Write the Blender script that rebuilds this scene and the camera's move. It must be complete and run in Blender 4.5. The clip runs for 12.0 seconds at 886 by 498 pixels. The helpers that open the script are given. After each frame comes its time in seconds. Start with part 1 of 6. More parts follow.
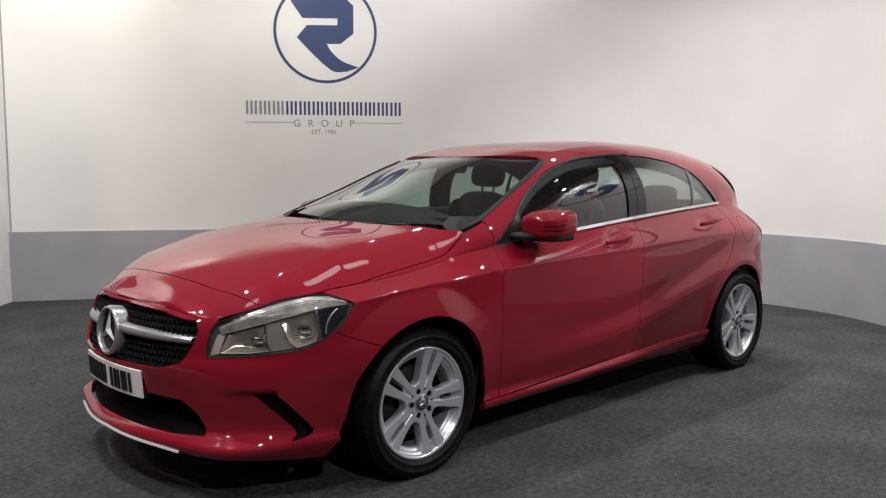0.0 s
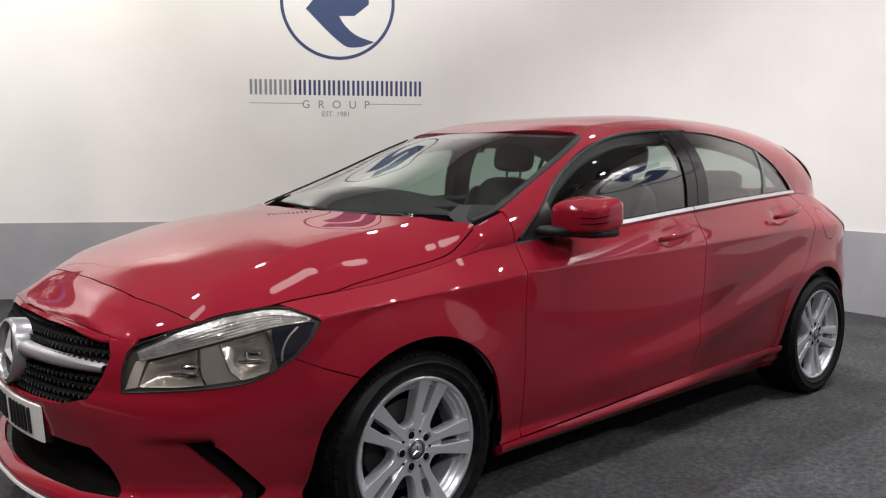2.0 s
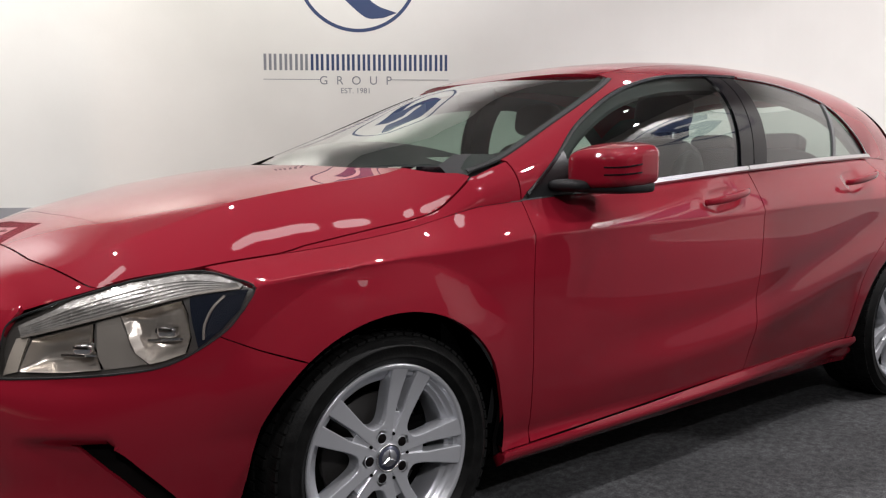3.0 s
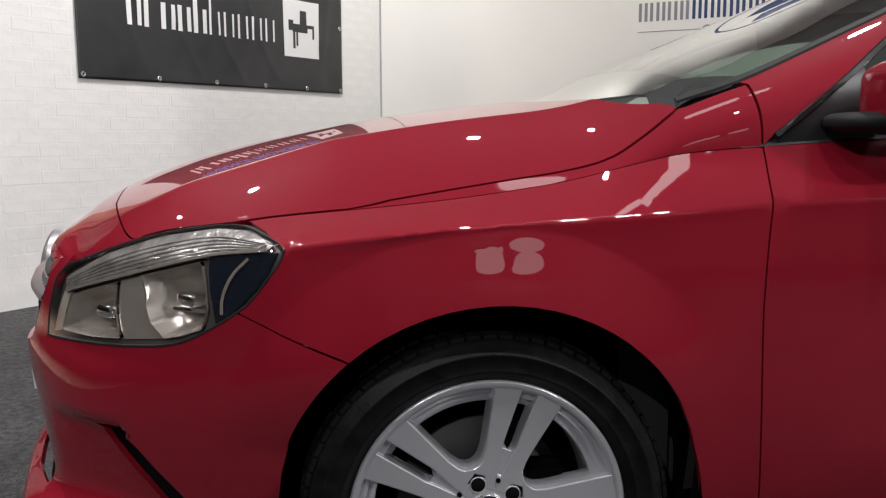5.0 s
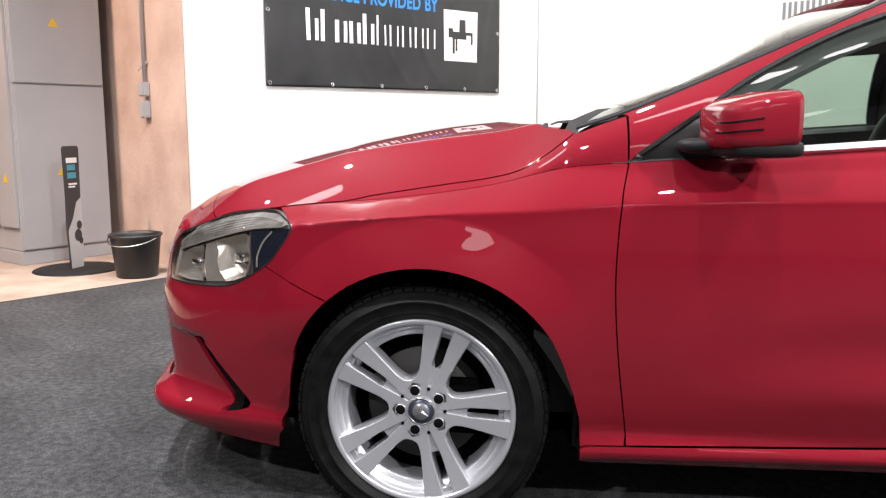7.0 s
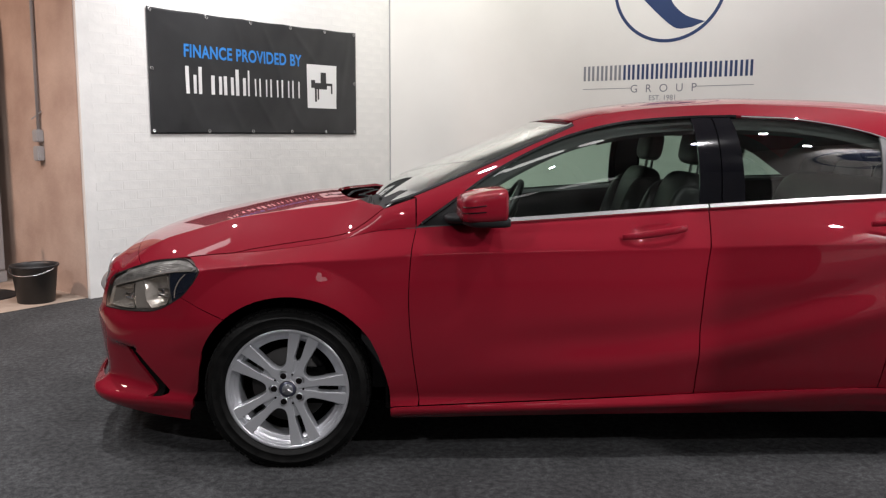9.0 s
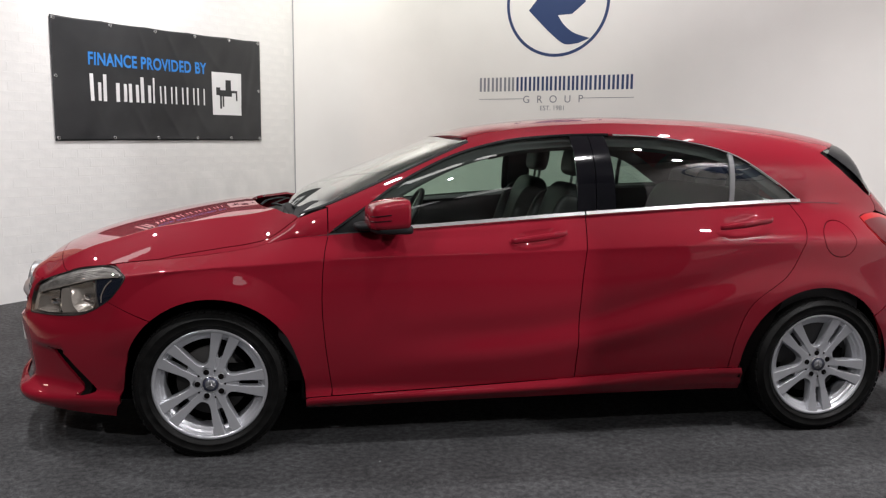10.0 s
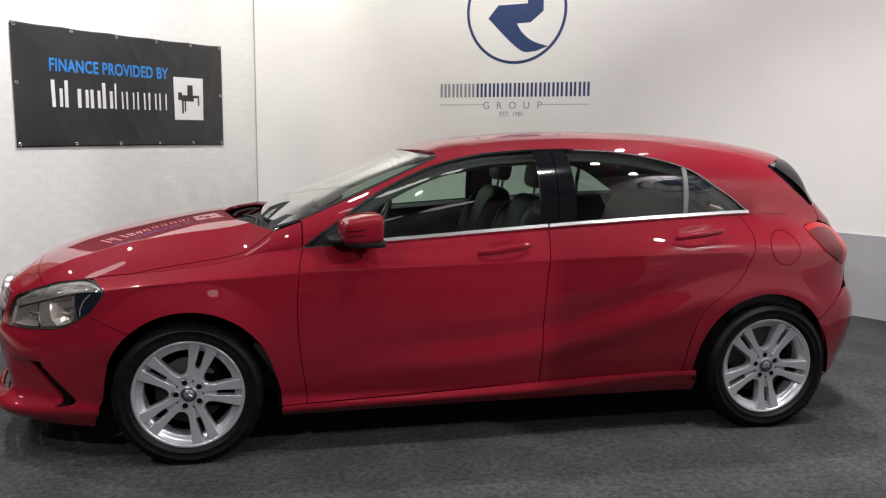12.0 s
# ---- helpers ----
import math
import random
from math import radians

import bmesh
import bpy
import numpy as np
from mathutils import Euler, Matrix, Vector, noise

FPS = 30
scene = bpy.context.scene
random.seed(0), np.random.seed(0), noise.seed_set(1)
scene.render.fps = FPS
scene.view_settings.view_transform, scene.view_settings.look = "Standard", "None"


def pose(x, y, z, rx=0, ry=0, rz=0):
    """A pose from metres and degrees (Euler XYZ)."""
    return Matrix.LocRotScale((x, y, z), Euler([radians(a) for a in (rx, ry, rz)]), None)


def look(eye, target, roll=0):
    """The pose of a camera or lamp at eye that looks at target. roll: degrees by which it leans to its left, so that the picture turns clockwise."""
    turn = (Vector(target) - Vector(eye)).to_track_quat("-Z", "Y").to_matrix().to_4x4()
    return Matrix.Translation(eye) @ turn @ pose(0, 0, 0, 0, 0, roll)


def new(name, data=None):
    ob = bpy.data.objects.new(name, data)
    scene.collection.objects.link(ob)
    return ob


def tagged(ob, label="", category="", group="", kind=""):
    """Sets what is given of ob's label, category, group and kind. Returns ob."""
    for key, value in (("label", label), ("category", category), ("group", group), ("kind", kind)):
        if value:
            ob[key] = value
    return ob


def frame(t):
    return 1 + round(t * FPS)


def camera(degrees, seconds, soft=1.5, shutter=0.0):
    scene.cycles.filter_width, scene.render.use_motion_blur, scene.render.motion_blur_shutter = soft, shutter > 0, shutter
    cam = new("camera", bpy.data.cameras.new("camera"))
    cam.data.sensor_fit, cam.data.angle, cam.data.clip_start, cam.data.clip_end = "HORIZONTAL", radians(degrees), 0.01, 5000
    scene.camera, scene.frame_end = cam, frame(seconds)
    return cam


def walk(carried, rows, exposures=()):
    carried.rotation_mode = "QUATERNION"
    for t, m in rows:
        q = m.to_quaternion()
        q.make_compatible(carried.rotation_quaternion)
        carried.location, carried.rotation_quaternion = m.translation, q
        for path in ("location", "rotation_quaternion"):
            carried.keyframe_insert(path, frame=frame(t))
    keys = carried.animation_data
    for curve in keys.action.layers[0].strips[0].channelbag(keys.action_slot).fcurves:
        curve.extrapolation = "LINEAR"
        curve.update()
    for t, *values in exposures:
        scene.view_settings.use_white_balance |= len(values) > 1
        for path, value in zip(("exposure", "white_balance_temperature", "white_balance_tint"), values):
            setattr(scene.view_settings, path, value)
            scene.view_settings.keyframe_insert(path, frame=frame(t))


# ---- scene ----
cam = camera(56.04, 12.0, soft=1.25, shutter=0.0)
PATH = [
    (0, (-3.5946, -3.3374, 1.2758), (-2.2215, -1.8968, 1.0767), 0.14),
    (0.5, (-3.5302, -3.2892, 1.2583), (-2.1560, -1.8502, 1.0564), 0.11),
    (1, (-3.3228, -3.1630, 1.2553), (-1.9532, -1.7208, 1.0449), 0.02),
    (1.5, (-3.1490, -3.0314, 1.2613), (-1.8033, -1.5669, 1.0505), 0.15),
    (2, (-2.9391, -2.7998, 1.2036), (-1.6303, -1.3026, 0.9906), 0.24),
    (2.5, (-2.7206, -2.6430, 1.0755), (-1.4434, -1.1186, 0.8643), 0.12),
    (2.7, (-2.6079, -2.5837, 1.0363), (-1.3461, -1.0464, 0.8251), 0.05),
    (4.3, (-1.8600, -2.1455, 1.0031), (-1.1510, -0.2883, 0.7838), 0.01),
    (4.5, (-1.7612, -2.1250, 0.9881), (-1.1871, -0.2232, 0.7566), 0.05),
    (5, (-1.5958, -2.1611, 0.9309), (-1.3380, -0.1957, 0.6650), -0.08),
    (5.5, (-1.4507, -2.3092, 0.8526), (-1.4146, -0.3305, 0.5638), 0.06),
    (6, (-1.3138, -2.4234, 0.8108), (-1.4232, -0.4503, 0.5028), -0.00),
    (6.5, (-1.1734, -2.5717, 0.8669), (-1.3826, -0.6042, 0.5745), 0.22),
    (6.7, (-1.1223, -2.6538, 0.9212), (-1.3678, -0.6912, 0.6244), -0.25),
    (8.3, (-0.8227, -3.5884, 1.2247), (-1.0864, -1.6248, 0.9512), 0.27),
    (8.5, (-0.8273, -3.6971, 1.2321), (-1.0200, -1.7247, 0.9631), 0.36),
    (9, (-0.8409, -3.9239, 1.2552), (-0.7912, -1.9424, 0.9879), 0.22),
    (9.5, (-0.8568, -4.1131, 1.2735), (-0.6382, -2.1428, 1.0090), 0.37),
    (10, (-0.8823, -4.2834, 1.3211), (-0.5987, -2.3215, 1.0554), 0.45),
    (10.5, (-0.9275, -4.4005, 1.3783), (-0.6007, -2.4455, 1.1113), 0.48),
    (11, (-0.9381, -4.4287, 1.4014), (-0.5778, -2.4805, 1.1281), 0.47),
    (11.5, (-0.9595, -4.4230, 1.4050), (-0.5809, -2.4784, 1.1311), 0.47),
    (12, (-0.9646, -4.4121, 1.4100), (-0.5776, -2.4692, 1.1356), 0.50),
]
walk(cam, [(t, look(e, g, r)) for t, e, g, r in PATH],
     exposures=[(0.0, 0.0), (1.5, 0.1), (2.7, 0.25), (4.3, 0.05), (5.0, 0.1), (5.5, 0.62), (6.0, 1.1), (6.7, 1.15), (8.3, 0.1), (9.0, 0.05), (10.0, 0.05), (12.0, 0.05)])

# ---- light ----
world = bpy.data.worlds.new("showroom_dark")
scene.world = world
world.use_nodes = True
world.node_tree.nodes["Background"].inputs[0].default_value = (0.9, 0.93, 1.0, 1)
world.node_tree.nodes["Background"].inputs[1].default_value = 0.02

CEILING = 3.9


def lamp_spot(x, y, power, size=0.045, target=None, angle=125, colour=(1.0, 0.972, 0.985)):
    data = bpy.data.lights.new("ceiling_spot_light", "SPOT")
    data.energy, data.color, data.shadow_soft_size = power, colour, size
    data.spot_size, data.spot_blend = radians(angle), 1.0
    ob = new("ceiling_spot_light", data)
    ob.matrix_world = look((x, y, CEILING - 0.16), target or (x, y, 0))
    return ob


# wall-washing spots close to the back wall, spots over the brick wall and the side, then the rows over the car
for x, y, p, tx, ty, tz in ((-1.95, 2.5, 305, -2.6, 4.0, 0.9), (-0.95, 4.0, 95, -0.62, 4.68, 2.1), (2.45, 1.6, 34, 3.0, 2.1, 2.3), (0.2, 2.6, 105, 0.6, 4.0, 1.2), (1.3, 1.9, 85, 2.1, 3.2, 1.1),
                            (2.1, 0.1, 170, 3.6, 0.3, 0.5), (1.6, -1.2, 230, 2.9, -0.9, 0.2)):
    lamp_spot(x, y, p, target=(tx, ty, tz), angle=116 if tz < 0.7 else 125, colour=(1.0, 0.985, 0.92) if -1 < x < 1 else (1.0, 0.965, 0.965))
for x, y, p in ((-4.3, 0.5, 200), (-2.9, 0.5, 310), (-1.2, 0.5, 75), (0.35, 0.5, 110), (1.9, 0.5, 240), (-4.0, -1.9, 180), (-2.2, -1.9, 75), (-0.5, -1.9, 90), (1.04, -1.9, 175), (2.3, -2.3, 225)):
    lamp_spot(x, y, p, angle=108 if x > 1.5 else 125)
# frontal spots aimed at the flank; the one at negative x is added fill
for x, y, p in ((3.1, -5.3, 600), (-3.4, -4.8, 310)):
    lamp_spot(x, y, p, target=(x * 0.55, -0.9, 0.5))
# a warm work light in the hall beyond the bay
lamp_spot(-6.0, 0.6, 365, 0.12, (-5.0, 2.8, 0.3), 120, (1.0, 0.70, 0.56))

# ---- materials ----
def material(name, colour, rough=0.5, metal=0.0, coat=0.0, spec=0.5):
    m = bpy.data.materials.new(name)
    m.use_nodes = True
    b = m.node_tree.nodes["Principled BSDF"]
    b.inputs["Base Color"].default_value = (*colour, 1)
    b.inputs["Roughness"].default_value = rough
    b.inputs["Metallic"].default_value = metal
    b.inputs["Coat Weight"].default_value = coat
    b.inputs["Coat Roughness"].default_value = 0.03
    b.inputs["Specular IOR Level"].default_value = spec
    return m


def vary(m, colour_a, colour_b, scale=4.0, bump=0.0, bump_scale=60.0, rough=None, detail=6.0, grit=0.5, span=0.2):
    """Two scales of tone from noise, and a fine relief."""
    t = m.node_tree
    b = t.nodes["Principled BSDF"]
    co = t.nodes.new("ShaderNodeTexCoord")
    n = t.nodes.new("ShaderNodeTexNoise")
    n.inputs["Scale"].default_value, n.inputs["Detail"].default_value = scale, detail
    n.inputs["Roughness"].default_value = grit
    t.links.new(co.outputs["Object"], n.inputs["Vector"])
    ramp = t.nodes.new("ShaderNodeValToRGB")
    ramp.color_ramp.elements[0].position, ramp.color_ramp.elements[1].position = 0.5 - span, 0.5 + span
    ramp.color_ramp.elements[0].color, ramp.color_ramp.elements[1].color = (*colour_a, 1), (*colour_b, 1)
    t.links.new(n.outputs["Fac"], ramp.inputs["Fac"])
    t.links.new(ramp.outputs["Color"], b.inputs["Base Color"])
    if bump:
        f = t.nodes.new("ShaderNodeTexNoise")
        f.inputs["Scale"].default_value, f.inputs["Detail"].default_value = bump_scale, 4.0
        t.links.new(co.outputs["Object"], f.inputs["Vector"])
        bm_node = t.nodes.new("ShaderNodeBump")
        bm_node.inputs["Strength"].default_value = bump
        bm_node.inputs["Distance"].default_value = 0.01
        t.links.new(f.outputs["Fac"], bm_node.inputs["Height"])
        t.links.new(bm_node.outputs["Normal"], b.inputs["Normal"])
    if rough:
        r = t.nodes.new("ShaderNodeMapRange")
        r.inputs["To Min"].default_value, r.inputs["To Max"].default_value = rough
        t.links.new(n.outputs["Fac"], r.inputs["Value"])
        t.links.new(r.outputs["Result"], b.inputs["Roughness"])
    return m


PAINT = material("red_car_paint", (0.2, 0.0068, 0.017), 0.5, 0.0, 1.0, 0.035)
PAINT.node_tree.nodes["Principled BSDF"].inputs["Coat Roughness"].default_value = 0.012
BLACK = material("black_plastic", (0.010, 0.010, 0.011), 0.6, spec=0.25)
GLOSSBLACK = material("gloss_black", (0.006, 0.006, 0.008), 0.08)
RUBBER = vary(material("tyre_rubber", (0.006, 0.006, 0.006), 0.42, spec=0.13), (0.003, 0.003, 0.003), (0.0075, 0.0075, 0.0073), 30, 0.12, 150, rough=(0.3, 0.62))
ALLOY = material("silver_alloy", (0.54, 0.55, 0.58), 0.28, 0.6, 0.4)
CHROME = material("chrome", (0.82, 0.82, 0.83), 0.08, 1.0)
SATIN = material("satin_chrome", (0.62, 0.62, 0.63), 0.26, 1.0)
SEALGLOSS = material("window_seal_rubber", (0.012, 0.012, 0.013), 0.22)
TRIMLINE = material("dull_window_strip", (0.4, 0.4, 0.41), 0.45, 0.8)
BADGE = material("badge_silver", (0.34, 0.34, 0.35), 0.28, 0.65, 0.3)
# brake steel far darker than the metal: the shade behind the spokes is in its colour
SHADEDSTEEL = material("shaded_brake_steel", (0.02, 0.018, 0.017), 0.6, 0.2)
SEAM = material("panel_gap", (0.005, 0.004, 0.004), 0.9, spec=0.05)
# near-black without sheen; behind the spokes it also stands in for shade
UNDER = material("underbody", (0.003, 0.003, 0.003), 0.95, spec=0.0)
WHITEWALL = vary(material("white_wall_paint", (0.78, 0.76, 0.73), 0.55), (0.74, 0.725, 0.70), (0.80, 0.785, 0.76), 1.3, 0.05, 40)
GREYBAND = vary(material("grey_skirting_vinyl", (0.36, 0.36, 0.38), 0.2), (0.32, 0.32, 0.34), (0.39, 0.39, 0.41), 2.0, 0.03, 8)
BRICKPAINT = vary(material("white_painted_brick", (0.8, 0.79, 0.77), 0.5), (0.74, 0.735, 0.72), (0.84, 0.83, 0.81), 5.0, 0.22, 13)
CARPET = material("charcoal_carpet", (0.03, 0.03, 0.032), 0.92, spec=0.18)


def felt(m):
    """Needle felt: fine fibre grain, thumb-sized mottling, broad worn patches and a few pale specks of lint."""
    t = m.node_tree
    b = t.nodes["Principled BSDF"]
    co = t.nodes.new("ShaderNodeTexCoord")

    def grain(scale, detail, rough, low, high, fmin, fmax):
        n = t.nodes.new("ShaderNodeTexNoise")
        n.inputs["Scale"].default_value, n.inputs["Detail"].default_value, n.inputs["Roughness"].default_value = scale, detail, rough
        t.links.new(co.outputs["Object"], n.inputs["Vector"])
        r = t.nodes.new("ShaderNodeMapRange")
        for key, val in (("From Min", fmin), ("From Max", fmax), ("To Min", low), ("To Max", high)):
            r.inputs[key].default_value = val
        t.links.new(n.outputs["Fac"], r.inputs["Value"])
        return r.outputs["Result"], n.outputs["Fac"]

    def math_node(op, a, c):
        n = t.nodes.new("ShaderNodeMath")
        n.operation = op
        for k, v in ((0, a), (1, c)):
            if isinstance(v, (int, float)):
                n.inputs[k].default_value = v
            else:
                t.links.new(v, n.inputs[k])
        return n.outputs[0]
    fine_v, fine_raw = grain(190, 4, 0.75, 0.25, 1.75, 0.36, 0.64)
    mid_v, _ = grain(38, 3, 0.6, 0.62, 1.38, 0.36, 0.64)
    wide_v, _ = grain(2.6, 4, 0.6, 0.78, 1.24, 0.33, 0.67)
    tone = math_node("MULTIPLY", math_node("MULTIPLY", fine_v, mid_v), math_node("MULTIPLY", wide_v, 0.042))
    lint = t.nodes.new("ShaderNodeTexVoronoi")
    lint.inputs["Scale"].default_value = 7.0
    t.links.new(co.outputs["Object"], lint.inputs["Vector"])
    rare = math_node("GREATER_THAN", lint.outputs["Color"], 0.62)
    speck = math_node("MULTIPLY", math_node("LESS_THAN", lint.outputs["Distance"], 0.022), rare)
    tone = math_node("ADD", tone, math_node("MULTIPLY", speck, 0.3))
    mix = t.nodes.new("ShaderNodeCombineColor")
    for k, f in enumerate((0.985, 1.0, 1.04)):
        t.links.new(math_node("MULTIPLY", tone, f), mix.inputs[k])
    t.links.new(mix.outputs[0], b.inputs["Base Color"])
    bump = t.nodes.new("ShaderNodeBump")
    bump.inputs["Strength"].default_value, bump.inputs["Distance"].default_value = 0.12, 0.006
    t.links.new(fine_raw, bump.inputs["Height"])
    t.links.new(bump.outputs["Normal"], b.inputs["Normal"])


felt(CARPET)
NAVY = material("navy_vinyl", (0.025, 0.05, 0.14), 0.4)
GREYINK = material("grey_vinyl", (0.22, 0.23, 0.26), 0.5)
CEILPAINT = vary(material("dark_ceiling_paint", (0.2, 0.2, 0.2), 0.8), (0.17, 0.17, 0.17), (0.23, 0.23, 0.23), 1.5)


def glass_material(name, tint, rough=0.0, strength=1.0):
    """Thin glass: mirror by Fresnel over a tinted clear sheet."""
    m = bpy.data.materials.new(name)
    m.use_nodes = True
    t = m.node_tree
    t.nodes.clear()
    out = t.nodes.new("ShaderNodeOutputMaterial")
    mix = t.nodes.new("ShaderNodeMixShader")
    lw = t.nodes.new("ShaderNodeLayerWeight")
    lw.inputs["Blend"].default_value = 0.5
    pw = t.nodes.new("ShaderNodeMath")
    pw.operation, pw.inputs[1].default_value = "POWER", 3.2
    t.links.new(lw.outputs["Facing"], pw.inputs[0])
    fr = t.nodes.new("ShaderNodeMapRange")
    fr.inputs["To Min"].default_value, fr.inputs["To Max"].default_value = 0.075, 1.0
    t.links.new(pw.outputs[0], fr.inputs["Value"])
    tr = t.nodes.new("ShaderNodeBsdfTransparent")
    tr.inputs["Color"].default_value = (*tint, 1)
    gl = t.nodes.new("ShaderNodeBsdfGlossy")
    gl.inputs["Roughness"].default_value = rough
    gl.inputs["Color"].default_value = (strength, strength, strength, 1)
    t.links.new(fr.outputs[0], mix.inputs[0])
    t.links.new(tr.outputs[0], mix.inputs[1])
    t.links.new(gl.outputs[0], mix.inputs[2])
    t.links.new(mix.outputs[0], out.inputs[0])
    return m


GLASS = glass_material("green_tinted_glass", (0.64, 0.77, 0.70))
PRIVACY = glass_material("privacy_glass", (0.52, 0.63, 0.57))
BACKGLASS = glass_material("rear_glass", (0.6, 0.65, 0.62))
CLEAR = glass_material("clear_lens", (0.9, 0.9, 0.9))


# ---- mesh helpers ----
def mesh_of(name, verts, faces, mat, smooth=True):
    me = bpy.data.meshes.new(name)
    me.from_pydata([tuple(v) for v in verts], [], faces)
    me.materials.append(mat)
    me.polygons.foreach_set("use_smooth", [smooth] * len(me.polygons))
    me.update()
    return me


def part_mesh(name, me, parent, label=""):
    ob = new(name, me)
    ob.parent = parent
    return tagged(ob, label)


def part(name, bm, mat, parent, label="", smooth=False):
    me = bpy.data.meshes.new(name)
    bm.normal_update()
    bm.to_mesh(me)
    bm.free()
    me.materials.append(mat)
    if smooth:
        me.polygons.foreach_set("use_smooth", [True] * len(me.polygons))
    ob = new(name, me)
    ob.parent = parent
    return tagged(ob, label)


def thing(name, place, label, category, group="", kind="", turn=0.0):
    ob = new(name)
    ob.matrix_world = pose(*place, 0, 0, turn)
    return tagged(ob, label, category, group, kind)


def box(bm, x0, x1, y0, y1, z0, z1, bevel=0.0, m=None):
    r = bmesh.ops.create_cube(bm, size=1.0)
    vs = r["verts"]
    for v in vs:
        v.co = Vector((x0 + (v.co.x + 0.5) * (x1 - x0), y0 + (v.co.y + 0.5) * (y1 - y0), z0 + (v.co.z + 0.5) * (z1 - z0)))
    if bevel:
        es = list({e for v in vs for e in v.link_edges})
        got = bmesh.ops.bevel(bm, geom=es, offset=bevel, segments=2, affect="EDGES")
        vs = list({v for f in got["faces"] for v in f.verts} | {v for v in vs if v.is_valid})
    if m is not None:
        for v in vs:
            v.co = m @ v.co
    return bm


def lathe(profile, n=64, axis="y", closed=False):
    """Turn a profile of (radius, along) about the axis."""
    verts, faces = [], []
    k = len(profile)
    for i in range(n):
        a = 2 * math.pi * i / n
        for r, h in profile:
            verts.append((r * math.cos(a), h, r * math.sin(a)) if axis == "y" else (r * math.cos(a), r * math.sin(a), h))
    for i in range(n):
        j = (i + 1) % n
        for q in range(k - 1 + (1 if closed else 0)):
            q2 = (q + 1) % k
            f = (i * k + q, i * k + q2, j * k + q2, j * k + q)
            faces.append(f if axis == "y" else f[::-1])
    return verts, faces


def rounded(cx, cy, cz, rx, ry, rz, e1=0.5, e2=0.5, nu=36, nv=20, warp=None):
    """A superellipsoid, warped if wished."""
    def sp(a, e):
        return math.copysign(abs(a) ** e, a)
    verts, faces = [], []
    for j in range(nv + 1):
        v = -math.pi / 2 + math.pi * j / nv
        for i in range(nu):
            u = 2 * math.pi * i / nu
            p = Vector((rx * sp(math.cos(v), e1) * sp(math.cos(u), e2), ry * sp(math.cos(v), e1) * sp(math.sin(u), e2), rz * sp(math.sin(v), e1)))
            if warp:
                p = warp(p)
            verts.append((cx + p.x, cy + p.y, cz + p.z))
    for j in range(nv):
        for i in range(nu):
            k = (i + 1) % nu
            faces.append((j * nu + i, j * nu + k, j * nu + nu + k, j * nu + nu + i))
    return verts, faces


def curve_of(keys):
    """A smooth function through (place, value) keys: monotone cubic."""
    xs = np.array([k[0] for k in keys], float)
    ys = np.array([k[1] for k in keys], float)
    h = np.diff(xs)
    d = np.diff(ys) / h
    m = np.zeros(len(xs))
    m[0], m[-1] = d[0], d[-1]
    for i in range(1, len(xs) - 1):
        if d[i - 1] * d[i] > 0:
            w1, w2 = 2 * h[i] + h[i - 1], h[i] + 2 * h[i - 1]
            m[i] = (w1 + w2) / (w1 / d[i - 1] + w2 / d[i])

    def f(x):
        x = np.clip(np.asarray(x, float), xs[0], xs[-1])
        i = np.clip(np.searchsorted(xs, x) - 1, 0, len(h) - 1)
        t = (x - xs[i]) / h[i]
        return ((1 + 2 * t) * (1 - t) ** 2 * ys[i] + t * (1 - t) ** 2 * h[i] * m[i]
                + t * t * (3 - 2 * t) * ys[i + 1] + t * t * (t - 1) * h[i] * m[i + 1])
    return f


# ---- room ----
WALLC = (-1.2, -0.2)


def wall_plan(a):
    """The long back wall runs straight and then bends round to the side: its plan by the angle about WALLC."""
    s = a - 0.75
    r = 4.521 - 0.792 * s + 1.361 * s ** 2 + 1.371 * s ** 3 - 0.726 * s ** 4
    return Vector((WALLC[0] + r * math.cos(a), WALLC[1] + r * math.sin(a), 0))


def wall_line():
    pts = [wall_plan(radians(90.2 - i)) for i in range(0, 102)]
    d = (pts[-1] - pts[-4]).normalized()
    for i in range(14):
        pts.append(pts[-1] + d * 0.2)
    return pts


WALL = wall_line()
WALLLEN = [0.0]
for a, b in zip(WALL, WALL[1:]):
    WALLLEN.append(WALLLEN[-1] + (b - a).length)


def on_wall(d, z, proud=0.0):
    """The point d metres along the back wall from its corner, and how far it stands out from it."""
    i = max(0, min(len(WALL) - 2, int(np.searchsorted(WALLLEN, d)) - 1))
    f = (d - WALLLEN[i]) / (WALLLEN[i + 1] - WALLLEN[i])
    p = WALL[i].lerp(WALL[i + 1], f)
    g = (WALL[i + 1] - WALL[i]).normalized()
    n = Vector((-g.y, g.x, 0))
    if n.dot(Vector((-1.2, -0.3, 0)) - p) < 0:
        n = -n
    q = p + n * proud
    return Vector((q.x, q.y, z))


def curved_slab(name, z0, z1, proud, thick, mat, label, d0=0.0, d1=None):
    d1 = d1 or WALLLEN[-1]
    n = 140
    verts, faces = [], []
    for i in range(n + 1):
        d = d0 + (d1 - d0) * i / n
        verts += [on_wall(d, z0, proud), on_wall(d, z1, proud), on_wall(d, z1, proud - thick), on_wall(d, z0, proud - thick)]
    for i in range(n):
        for q in range(4):
            faces.append((i * 4 + q, i * 4 + (q + 1) % 4, i * 4 + 4 + (q + 1) % 4, i * 4 + 4 + q))
    faces += [(0, 3, 2, 1), (n * 4, n * 4 + 1, n * 4 + 2, n * 4 + 3)]
    ob = new(name, mesh_of(name, verts, [f[::-1] for f in faces], mat, False))
    return tagged(ob, label, "wall", kind="structure")


